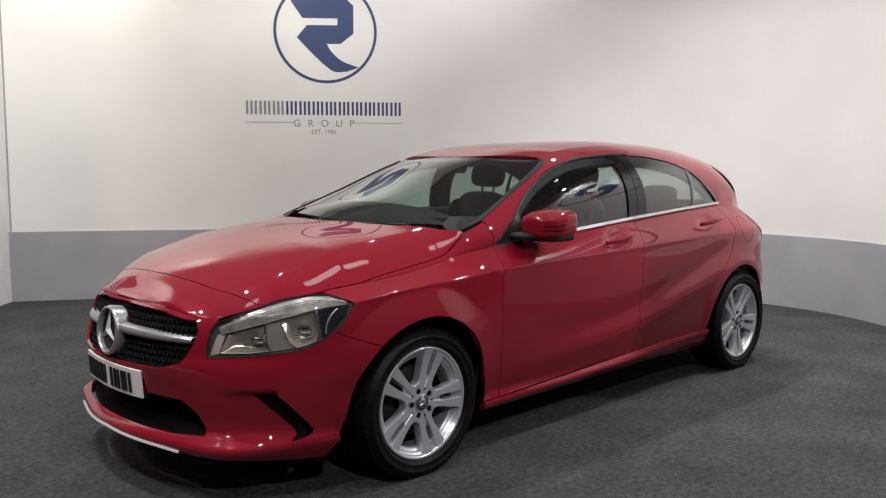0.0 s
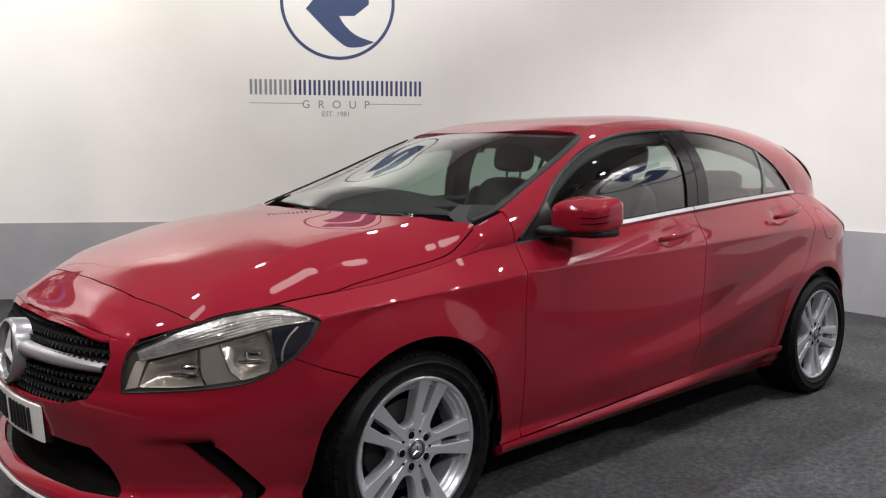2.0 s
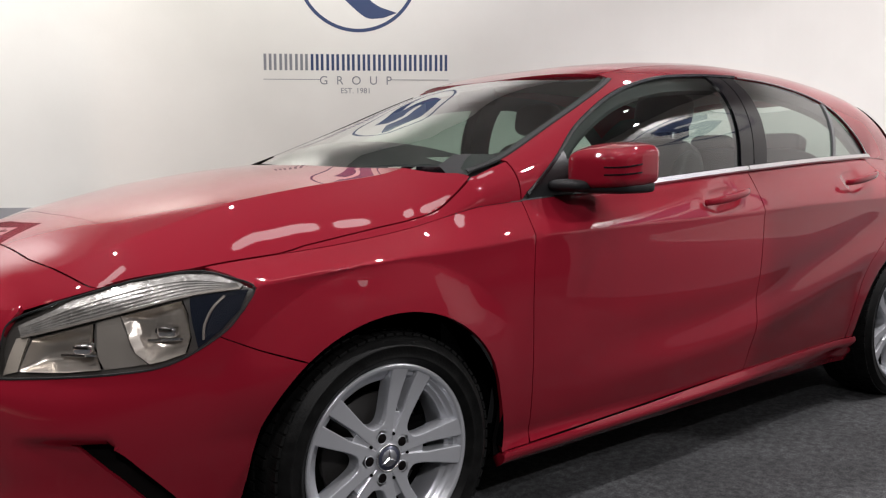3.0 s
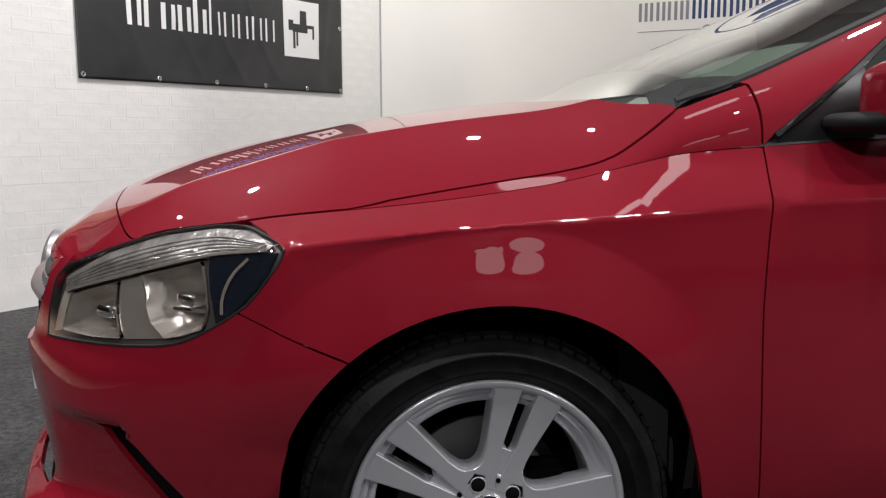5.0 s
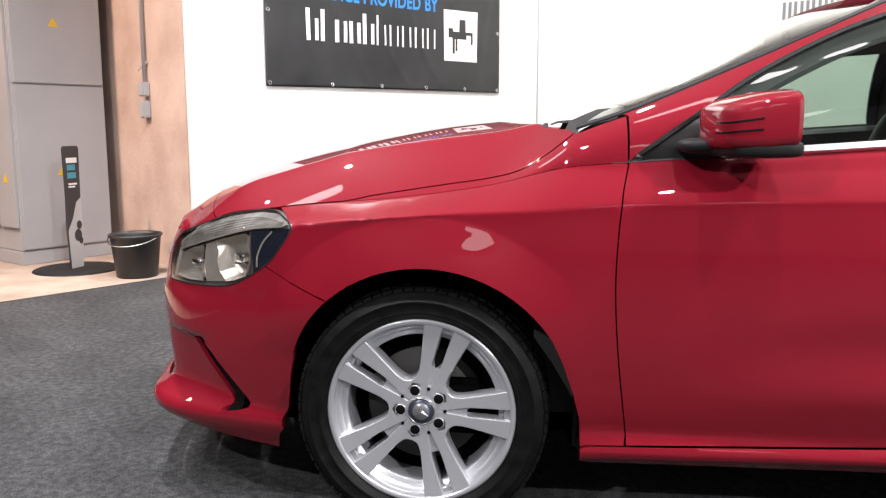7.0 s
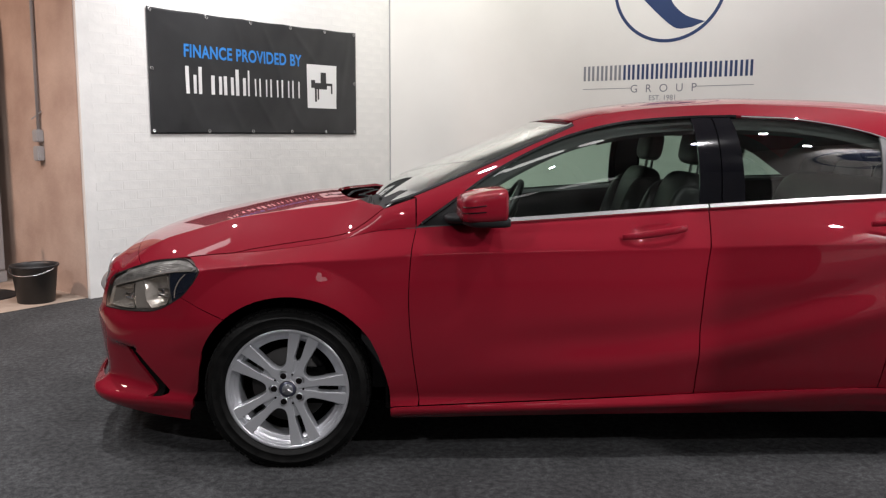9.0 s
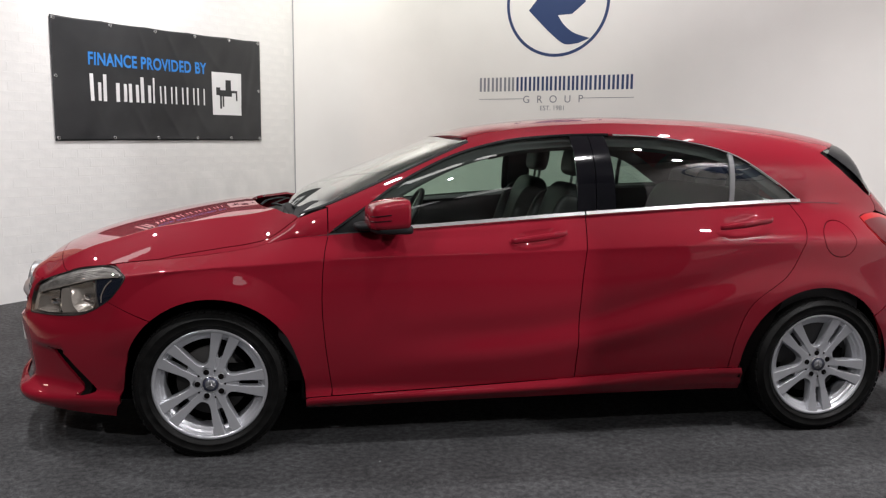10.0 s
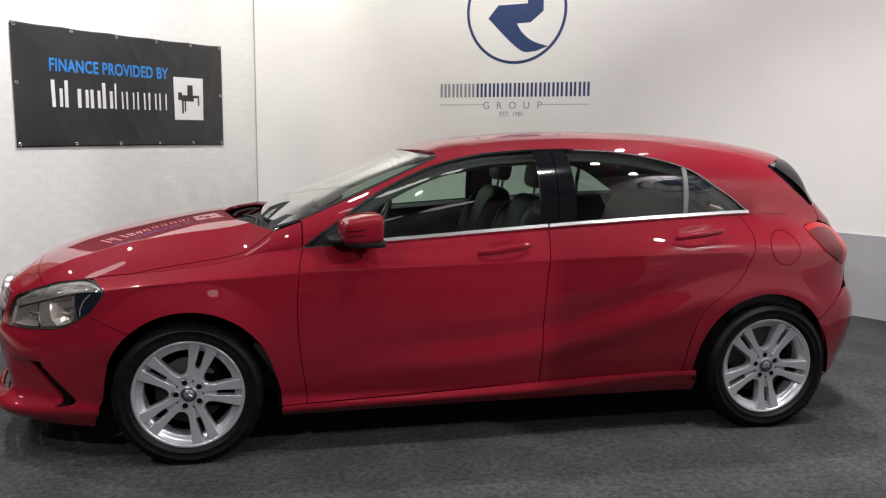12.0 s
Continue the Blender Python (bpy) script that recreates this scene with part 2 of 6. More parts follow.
curved_slab("wall_back", 0.0, CEILING, 0.0, 0.12, WHITEWALL, "white painted plaster wall that bends round the showroom bay")
curved_slab("wall_band", 0.0, 0.652, 0.012, 0.012, GREYBAND, "satin grey vinyl band along the foot of the wall")

bm = bmesh.new()
box(bm, -14, 14, -14, 12, -0.1, 0.0)
me = bpy.data.meshes.new("floor")
bm.to_mesh(me)
bm.free()
me.materials.append(CARPET)
tagged(new("floor", me), "charcoal needle-felt carpet on the showroom floor", "floor", kind="structure")
bm = bmesh.new()
box(bm, -14, 14, -14, 12, CEILING, CEILING + 0.1)
me = bpy.data.meshes.new("ceiling")
bm.to_mesh(me)
bm.free()
me.materials.append(CEILPAINT)
tagged(new("ceiling", me), "dark grey painted showroom ceiling", "ceiling", kind="structure")

BANDIR = Vector((math.cos(radians(48.8)), math.sin(radians(48.8)), 0))
BANN = Vector((BANDIR.y, -BANDIR.x, 0))
CORNER = Vector((-1.19, 5.02, 0))


def brick_place(d, z, proud=0.0):
    """A point on the brick wall, d metres from the corner."""
    p = CORNER - BANDIR * d + BANN * proud
    return Vector((p.x, p.y, z))


verts = [brick_place(d, z, p) for p in (0, -0.25) for z in (0, CEILING) for d in (-0.2, 3.37)]
me = mesh_of("wall_brick", verts, [(0, 1, 3, 2), (4, 6, 7, 5), (0, 4, 5, 1), (2, 3, 7, 6), (1, 5, 7, 3), (0, 2, 6, 4)], BRICKPAINT, False)
wall_brick = tagged(new("wall_brick", me), "white painted brick wall with the banner", "wall", kind="structure")


from mathutils.geometry import delaunay_2d_cdt


# ---- car body surfaces ----
XC, AF, W0, PF = -1.30, 0.985, 0.885, 2.3
XR, AR, PR = 1.20, 0.85, 3.3


def plan_table():
    pts = []
    for i in range(1201):
        f = math.pi / 2 * i / 1200
        pts.append((XC - AF * math.cos(f) ** (2 / PF), W0 * math.sin(f) ** (2 / PF)))
    pts += [(x, W0) for x in np.linspace(XC, XR, 500)[1:]]
    for i in range(1, 1201):
        f = math.pi / 2 * i / 1200
        pts.append((XR + AR * math.sin(f) ** (2 / PR), W0 * math.cos(f) ** (2 / PR)))
    a = np.array(pts)
    s = np.concatenate([[0], np.cumsum(np.hypot(*np.diff(a, axis=0).T))])
    return s, a[:, 0], a[:, 1] / W0


PS, PX, PY = plan_table()
SMAX = PS[-1]
FRONT = curve_of([(0.13, -2.16), (0.18, -2.25), (0.21, -2.30), (0.24, -2.305), (0.28, -2.255), (0.4, -2.275), (0.5, -2.285), (0.6, -2.28), (0.66, -2.262), (0.7, -2.235), (0.74, -2.195), (0.8, -2.1), (0.95, -1.9)])
CORNER_FULL = curve_of([(0.13, 0.12), (0.2, 0.14), (0.235, 0.14), (0.3, 0.085), (0.42, 0.06), (0.56, 0.012), (0.64, 0.0), (1.1, 0.0)])
REAR = curve_of([(0.13, 1.93), (0.2, 1.975), (0.35, 2.05), (0.5, 2.08), (0.58, 2.07), (0.64, 2.025), (0.72, 1.99), (0.85, 2.005), (0.95, 1.995), (1.1, 1.92)])
WIDE = curve_of([(0.13, 0.79), (0.17, 0.805), (0.2, 0.825), (0.235, 0.838), (0.26, 0.83), (0.3, 0.842), (0.4, 0.864), (0.5, 0.879), (0.6, 0.886), (0.7, 0.887), (0.78, 0.884), (0.9, 0.875), (1.1, 0.85)])
ZS = curve_of([(-2.3, 0.70), (-2.0, 0.715), (-1.68, 0.755), (-1.41, 0.785), (-1.07, 0.805), (-0.88, 0.82), (0.0, 0.843), (0.6, 0.86), (1.2, 0.87), (2.1, 0.85)])
ZT = curve_of([(-2.3, 0.735), (-2.19, 0.733), (-2.1, 0.697), (-2.04, 0.718), (-1.98, 0.741), (-1.88, 0.771), (-1.77, 0.786), (-1.7, 0.796), (-1.6, 0.806), (-1.5, 0.815), (-1.2, 0.855), (-1.08, 0.885), (-1.0, 0.903), (-0.86, 0.915), (-0.48, 0.938), (0.26, 0.99), (0.9, 1.024), (1.3, 1.037), (1.6, 1.02), (1.85, 0.96), (2.1, 0.9)])
YT = curve_of([(-2.3, 0.80), (-2.19, 0.82), (-2.1, 0.842), (-1.98, 0.85), (-1.88, 0.825), (-1.77, 0.80), (-1.7, 0.778), (-1.6, 0.759), (-1.5, 0.75), (-1.2, 0.755), (-1.08, 0.775), (-1.0, 0.79), (-0.86, 0.803), (0.0, 0.80), (0.4, 0.79), (0.9, 0.762), (1.3, 0.725), (1.6, 0.70), (2.1, 0.70)])
ZC = curve_of([(-2.3, 0.735), (-2.19, 0.742), (-2.1, 0.808), (-1.92, 0.882), (-1.65, 0.948), (-1.37, 0.997), (-1.17, 1.02), (-1.08, 1.04), (-0.7, 1.18), (-0.27, 1.345), (-0.1, 1.385), (0.19, 1.415), (0.49, 1.428), (0.8, 1.425), (1.12, 1.41), (1.45, 1.374), (1.6, 1.348), (1.65, 1.332), (1.672, 1.27), (1.72, 1.195), (1.80, 1.10), (1.94, 0.98), (2.05, 0.9)])
PEXP = curve_of([(-2.2, 1.4), (-1.9, 1.15), (-1.2, 1.15), (-0.85, 2.4), (0.0, 2.4), (2.0, 2.3)])
QEXP = curve_of([(-2.2, 2.2), (-1.95, 2.7), (-1.8, 3.6), (-1.6, 4.2), (-1.2, 4.2), (-0.9, 3.3), (-0.3, 3.6), (0.3, 3.9), (0.9, 3.7), (1.3, 3.3), (1.6, 3.0), (2.0, 3.0)])


RISE = curve_of([(-0.9, 0.41), (-0.5, 0.435), (-0.1, 0.455), (0.22, 0.50), (0.71, 0.62), (1.1, 0.72), (1.4, 0.76)])


def crease(x, z):
    """Relief of the body side: the rising line of the doors, the hollow below it, and the wheel-arch lips."""
    zl = RISE(x)
    fade = np.clip((x + 0.75) / 0.5, 0, 1) * np.clip((1.35 - x) / 0.35, 0, 1)
    d = z - zl
    hollow = 0.011 * np.exp(-((d + 0.06) / 0.062) ** 2) - 0.009 * np.exp(-((d - 0.05) / 0.06) ** 2)
    lip = 0.0
    for cx, cz, r in ((-1.345, 0.305, 0.36), (1.325, 0.315, 0.365)):
        q = np.hypot(x - cx, z - cz) - r
        lip = lip + (0.006 if cx < 0 else 0.012) * np.exp(-((q - 0.0) / 0.05) ** 2) * (z > 0.1)
        if cx < 0:
            f = np.clip((0.125 - q) / 0.125, 0, 1)
            f = np.sqrt(f * f + 0.004) - 0.0632
            zone = np.clip((x + 1.7) / 0.12, 0, 1) * np.clip((-0.95 - x) / 0.15, 0, 1) * np.clip((ZT(x) - z) / 0.05, 0, 1)
            lip = lip + (0.0305 * f * (1.65 - 0.6 * f) - 0.014 * zone) * np.clip((z - 0.42) / 0.15, 0, 1) * np.clip((-0.93 - x) / 0.26, 0, 1)  # the flare over the wheel
    cups = sum(-0.013 * np.exp(-((x - hx) / 0.082) ** 4 - ((z - hz + 0.007 - 0.14 * (x - hx)) / 0.031) ** 4) for hx, hz in ((0.025, 0.905), (0.965, 0.955)))
    line = 0.0028 * np.exp(-np.abs(z - ZS(x)) / 0.018) * np.clip((x + 1.85) / 0.3, 0, 1) * np.clip((1.5 - x) / 0.8, 0, 1)
    return hollow * fade + lip + cups + line


def side(s, z):
    """The body's side, nose and tail, left half: plan length s from the nose, height z."""
    s, z = np.broadcast_arrays(np.asarray(s, float), np.asarray(z, float))
    xr, yr = np.interp(s, PS, PX), np.interp(s, PS, PY)
    bf = np.clip((XC - xr) / AF, 0, 1) ** 1.5
    br = np.clip((xr - XR) / AR, 0, 1) ** 1.5
    x = xr + (FRONT(z) - (XC - AF)) * bf + (REAR(z) - (XR + AR)) * br
    cr = np.clip((XC - xr) / AF, 0, 1)
    x = x - CORNER_FULL(z) * np.sin(np.pi * np.clip(cr, 0, 1) ** 1.6) ** 2
    x = x - 0.008 * np.clip((0.562 - z) / 0.03, 0, 1) * np.clip((z - 0.42) / 0.09, 0, 1) * np.clip(cr / 0.4, 0, 1)  # the ledge under the lamps
    zs, zt = ZS(x), ZT(x)
    low = WIDE(np.minimum(z, zs))
    t = np.clip((z - zs) / np.maximum(zt - zs, 0.01), 0, 1.2)
    w = low + (YT(x) - low) * t ** 1.25 + crease(x, z)
    y = w * yr
    # the hollow that leads into the corner vent
    ease = lambda v: np.clip(v, 0, 1) ** 2 * (3 - 2 * np.clip(v, 0, 1))
    dent = ease((y - 0.57) / 0.12) * ease((0.452 - z) / 0.034) * ease((z - 0.225) / 0.045)
    dent = dent * np.clip((0.752 - 0.16 * np.clip(z - 0.3, 0, 1) - y) / 0.012, 0, 1) * (x < -1.8)
    x = x + 0.045 * dent
    return np.stack([x, -y, z], -1)


SS = np.linspace(0, SMAX, 900)


def s_of_x(x, z):
    return float(np.interp(x, side(SS, z)[:, 0], SS))


def s_of_y(y, z):
    n = int(900 * 1.2 / SMAX)
    return float(np.interp(abs(y), -side(SS[:n], z)[:, 1], SS[:n]))


PXT = PX + (FRONT(ZT(PX + 0.08)) - (XC - AF)) * np.clip((XC - PX) / AF, 0, 1) ** 1.5 + (REAR(ZT(PX)) - (XR + AR)) * np.clip((PX - XR) / AR, 0, 1) ** 1.5


def top(x, a):
    """Bonnet, roof and glasshouse: station x, angle a across (0 left edge, 90 the middle, 180 right edge)."""
    x, a = np.broadcast_arrays(np.asarray(x, float), np.asarray(a, float))
    z0 = ZT(x)
    k = np.interp(x, PXT, PY)
    y0 = YT(x) * k
    c, sn = np.cos(np.radians(a)), np.clip(np.sin(np.radians(a)), 0, 1)
    y = -y0 * np.sign(c) * np.abs(c) ** (2 / QEXP(x))
    z = z0 + np.maximum(ZC(x) - z0, 0.0) * sn ** (2 / PEXP(x))
    # the bonnet: a flat crown, a sharp ridge on each side, and a steep flank down to its edge
    near = np.clip((x + 2.1) / 0.25, 0, 1) * np.clip((-1.0 - x) / 0.12, 0, 1)
    u, yr = np.abs(y), np.minimum(0.57, y0 - 0.09)
    high = np.maximum(ZC(x) - z0, 0.0)
    drop = high * (0.21 + 0.26 * np.clip((-1.6 - x) / 0.35, 0, 1))
    q = np.clip((u - yr) / np.maximum(y0 - yr, 0.01), 0, 1)
    zb = np.where(u < yr, z0 + high - drop * (u / np.maximum(yr, 0.01)) ** 2.2, z0 + (high - drop) * (1 - 0.72 * q - 0.28 * q * q))
    z = z + near * (zb - z)
    return np.stack([x, y, z], -1)


GRID_A = np.linspace(0, 90, 361)


def a_of_z(x, z):
    if x < -0.99:
        return float(np.interp(z, top(np.full(361, x), GRID_A)[:, 2], GRID_A))
    z0, z1 = float(ZT(x)), float(ZC(x))
    f = min(max((z - z0) / max(z1 - z0, 1e-4), 0), 1)
    return math.degrees(math.asin(f ** (float(PEXP(x)) / 2)))


def a_of_y(x, y):
    k = max(float(np.interp(x, PXT, PY)) * float(YT(x)), 1e-4)
    f = min(abs(y) / k, 1) ** (float(QEXP(x)) / 2)
    return math.degrees(math.acos(f))


def fine(loop, step, closed=True):
    out = []
    n = len(loop)
    for i in range(n if closed else n - 1):
        a, b = Vector(loop[i]), Vector(loop[(i + 1) % n])
        k = max(1, int(math.ceil((b - a).length / step)))
        out += [a.lerp(b, q / k) for q in range(k)]
    if not closed:
        out.append(Vector(loop[-1]))
    return out


def smooth_line(pts, n=24):
    """Catmull-Rom through a few 2D points."""
    p = [Vector(q) for q in pts]
    p = [p[0] * 2 - p[1]] + p + [p[-1] * 2 - p[-2]]
    out = []
    for i in range(1, len(p) - 2):
        for k in range(n):
            t = k / n
            out.append(0.5 * ((2 * p[i]) + (p[i + 1] - p[i - 1]) * t + (2 * p[i - 1] - 5 * p[i] + 4 * p[i + 1] - p[i + 2]) * t * t
                              + (3 * p[i] - p[i - 1] - 3 * p[i + 1] + p[i + 2]) * t ** 3))
    out.append(p[-2])
    return out


def inside(p, poly):
    c = False
    j = len(poly) - 1
    for i in range(len(poly)):
        if (poly[i][1] > p[1]) != (poly[j][1] > p[1]) and p[0] < (poly[j][0] - poly[i][0]) * (p[1] - poly[i][1]) / (poly[j][1] - poly[i][1]) + poly[i][0]:
            c = not c
        j = i
    return c


def panel(loop, surf, step=0.03, aspect=1.0, depth=0.012, flip=False, mirror=False, holes=(), lines=()):
    """A sheet cut out of a surface: loop in the surface's two parameters, turned in at its rim.
    aspect: units of the second parameter for one of the first."""
    loop = [Vector((p[0], p[1] / aspect)) for p in loop]
    loop = fine(loop, step)
    clean = []
    for p in loop:
        if not clean or (p - clean[-1]).length > step * 0.2:
            clean.append(p)
    if (clean[0] - clean[-1]).length < step * 0.2:
        clean.pop()
    area = sum(a.x * b.y - b.x * a.y for a, b in zip(clean, clean[1:] + clean[:1]))
    if area < 0:
        clean.reverse()
    co = list(clean)
    x0, x1 = min(p.x for p in co), max(p.x for p in co)
    y0, y1 = min(p.y for p in co), max(p.y for p in co)
    arr = np.array([(p.x, p.y) for p in clean])
    for i in range(int((x1 - x0) / step) + 1):
        for j in range(int((y1 - y0) / step) + 1):
            q = (x0 + (i + 0.5 * (j % 2)) * step, y0 + j * step * 0.95)
            if inside(q, clean) and np.hypot(arr[:, 0] - q[0], arr[:, 1] - q[1]).min() > step * 0.5:
                co.append(Vector(q))
    rings, edges = [], []
    for h in holes:
        ring = fine([Vector((p[0], p[1] / aspect)) for p in h], step)
        far = [q for q in co[len(clean):] if min((q - r).length for r in ring) > step * 0.5 and not inside(q, ring)]
        co = clean + far
        rings.append(ring)
    for ring in rings:
        k = len(co)
        co += ring
        edges += [(k + i, k + (i + 1) % len(ring)) for i in range(len(ring))]
    rows = []
    for ln in lines:
        row = [p for p in fine([Vector((p[0], p[1] / aspect)) for p in ln], step, False) if inside(p, clean) and np.hypot(arr[:, 0] - p.x, arr[:, 1] - p.y).min() > step * 0.3]
        rows.append([p for p in row if not any(inside(p, r) for r in rings)])
    if any(rows):
        on = np.array([(p.x, p.y) for row in rows for p in row])
        first, last = len(clean), len(co) - sum(len(r) for r in rings)
        keep = [q for q in co[first:last] if np.hypot(on[:, 0] - q.x, on[:, 1] - q.y).min() > step * 0.4]
        moved = last - first - len(keep)
        co = co[:first] + keep + co[last:]
        edges = [(i - moved, j - moved) for i, j in edges]
        for row in rows:
            k = len(co)
            co += row
            edges += [(k + i, k + i + 1) for i in range(len(row) - 1) if (row[i + 1] - row[i]).length < step * 2]
    vs, _, fs, *_ = delaunay_2d_cdt(co, edges, [list(range(len(clean)))], 1, 1e-5)
    fs = [list(f) for f in fs if not any(inside((vs[f[0]] + vs[f[1]] + vs[f[2]]) / 3, r) for r in rings)]
    uv = np.array([(v.x, v.y * aspect) for v in vs])
    pts = surf(uv[:, 0], uv[:, 1])
    fs = [f for f in fs if len(f) == 3]
    e = 1e-3
    du = surf(uv[:, 0] + e, uv[:, 1]) - surf(uv[:, 0] - e, uv[:, 1])
    dv = surf(uv[:, 0], uv[:, 1] + e * aspect) - surf(uv[:, 0], uv[:, 1] - e * aspect)
    nr = np.cross(du, dv)
    nr /= np.maximum(np.linalg.norm(nr, axis=1), 1e-12)[:, None]
    if flip:
        nr = -nr
        fs = [f[::-1] for f in fs]
    verts = [tuple(p) for p in pts]
    count = {}
    for f in fs:
        for i in range(3):
            count[(f[i], f[(i + 1) % 3])] = 1
    rim = [k for k in count if (k[1], k[0]) not in count]
    faces = [tuple(f) for f in fs]
    if depth:
        lower = {}
        for a, b in rim:
            for q in (a, b):
                if q not in lower:
                    lower[q] = len(verts)
                    verts.append(tuple(pts[q]))
                    verts.append(tuple(pts[q] - nr[q] * depth))
            faces.append((lower[b], lower[a], lower[a] + 1, lower[b] + 1))
    if mirror:
        verts = [(x, -y, z) for x, y, z in verts]
        faces = [f[::-1] for f in faces]
    return verts, faces


def body_part(name, data, mat, parent, label=""):
    return part_mesh(name, mesh_of(name, data[0], data[1], mat), parent, label)


car = thing("hatchback_car", (0, 0, 0), "glossy red five-door hatchback car parked on the carpet", "car")

ARCH_F, ARCH_R = (-1.34, 0.308, 0.362), (1.325, 0.312, 0.356)


def arc(cx, cz, r, a0, a1, n=28):
    return [(cx + r * math.cos(radians(a0 + (a1 - a0) * i / n)), cz + r * math.sin(radians(a0 + (a1 - a0) * i / n))) for i in range(n + 1)]


def on_side(pts):
    """(x, z) of the flank to the surface's own parameters."""
    return [(s_of_x(x, z), z) for x, z in pts]


def on_nose(pts):
    """(y, z) of the nose to the surface's own parameters."""
    return [(s_of_y(y, z), z) for y, z in pts]


def on_top(pts):
    """(x, z) of the glasshouse to the surface's own parameters."""
    return [(x, a_of_z(x, z)) for x, z in pts]


def line_z(f, x0, x1, n=20, dz=0.0):
    return [(x, float(f(x)) + dz) for x in np.linspace(x0, x1, n)]


DOOR_A = smooth_line([(-0.862, 0.912), (-0.88, 0.827), (-0.89, 0.655), (-0.88, 0.481), (-0.852, 0.258)], 8)
DOOR_B = smooth_line([(0.246, 0.985), (0.236, 0.877), (0.215, 0.697), (0.207, 0.488), (0.206, 0.288)], 8)
DOOR_C = smooth_line([(1.232, 1.032), (1.262, 0.937), (1.224, 0.83), (1.157, 0.722), (1.003, 0.604), (0.939, 0.456), (0.917, 0.303)], 8)
SILL = curve_of([(-1.0, 0.225), (-0.949, 0.228), (-0.205, 0.256), (0.332, 0.28), (0.978, 0.302)])
LAMP = smooth_line([(-2.135, 0.563), (-2.125, 0.635), (-2.096, 0.69), (-1.98, 0.738), (-1.88, 0.768), (-1.77, 0.783), (-1.712, 0.772), (-1.677, 0.752), (-1.705, 0.705), (-1.75, 0.655), (-1.85, 0.597), (-1.95, 0.58), (-2.05, 0.572), (-2.135, 0.563)], 6)[:-1]
G = 0.0022


def shift(pts, d):
    return [(x + d, z) for x, z in pts]


def both(name, loop, mat, parent, label="", surf=side, **k):
    body_part(name, panel(loop, surf, **k), mat, parent, label)
    return body_part(name, panel(loop, surf, mirror=True, **k), mat, parent, label)


# front bumper with its openings
seam = [(-1.758, 0.652), (-1.68, 0.616), (-1.591, 0.583)]
arch_front = arc(*ARCH_F, 131.5, 158, 12) + [(-1.690, 0.38), (-1.703, 0.30), (-1.722, 0.22)]
bottom = [(-1.752, 0.15), (-1.9, 0.163), (-2.0, 0.176), (-2.1, 0.192)]
GRILLE = smooth_line([(0.0, 0.722), (0.25, 0.716), (0.462, 0.703), (0.492, 0.66), (0.484, 0.61), (0.445, 0.54), (0.34, 0.512), (0.0, 0.505)], 6)
INTAKE = [(0.0, 0.395), (0.30, 0.40), (0.44, 0.395), (0.50, 0.35), (0.54, 0.27), (0.40, 0.262), (0.0, 0.264)]
VENT = smooth_line([(0.662, 0.428), (0.728, 0.426), (0.755, 0.36), (0.766, 0.262), (0.743, 0.254), (0.712, 0.335), (0.684, 0.39), (0.662, 0.428)], 5)[:-1]
lamp_uv = on_side(LAMP)


def nose_top(n=16):
    return [(s, float(ZT(side(s, 0.75)[0]))) for s in np.linspace(0.0, s_of_x(-2.09, 0.70), n)]


def bumper_loop():
    top_edge = nose_top()
    lamp_low = [p for p in on_side([(-2.137, 0.561), (-2.05, 0.569), (-1.95, 0.577), (-1.85, 0.594), (-1.758, 0.648)])]
    lamp_in = on_side([(-2.099, 0.692), (-2.128, 0.635)])
    mid_top = on_nose([(0.0, 0.725), (0.25, 0.719), (0.465, 0.706), (0.496, 0.66), (0.488, 0.61), (0.448, 0.537), (0.34, 0.508), (0.0, 0.501)])
    loop = top_edge + lamp_in + lamp_low + on_side(seam) + on_side(arch_front) + on_side(bottom) + [(0.3, 0.218), (0.0, 0.226)] + on_nose(INTAKE[::-1])
    return loop + mid_top[::-1]


def shoulder(x0, x1):
    """The sharp line along the flank, with a close line on each side of it."""
    return [on_side([(x, float(ZS(x)) + d) for x in np.linspace(x0, x1, 40)]) for d in (-0.005, 0.0, 0.005)]


hollow_lines = [on_nose([(y, z) for y in np.linspace(0.5, 0.72, 20)]) for z in (0.453, 0.444, 0.435, 0.426, 0.418)]
b_low = bumper_loop()
both("front_bumper", b_low, PAINT, car, "red front bumper with lower splitter", step=0.015, holes=[on_nose(VENT)], lines=hollow_lines)

# front wing, doors, sill, rear quarter
wing = ([(-1.735, 0.788), (-1.708, 0.777), (-1.672, 0.752), (-1.702, 0.703), (-1.752, 0.652)]
        + [(-1.68, 0.619), (-1.588, 0.586)] + arc(*ARCH_F, 131, 32, 18) + [(-1.008, 0.445), (-0.983, 0.37), (-0.966, 0.3)] + [(-0.962, 0.228), (-0.949, 0.231), (-0.858, 0.233)]
        + shift(DOOR_A[::-1], -G * 1.5))
wing_top = line_z(ZT, -0.864, -1.74, 30, -0.001)


def join(*sheets):
    verts, faces = [], []
    for v, f in sheets:
        k = len(verts)
        verts += v
        faces += [tuple(i + k for i in q) for q in f]
    return verts, faces


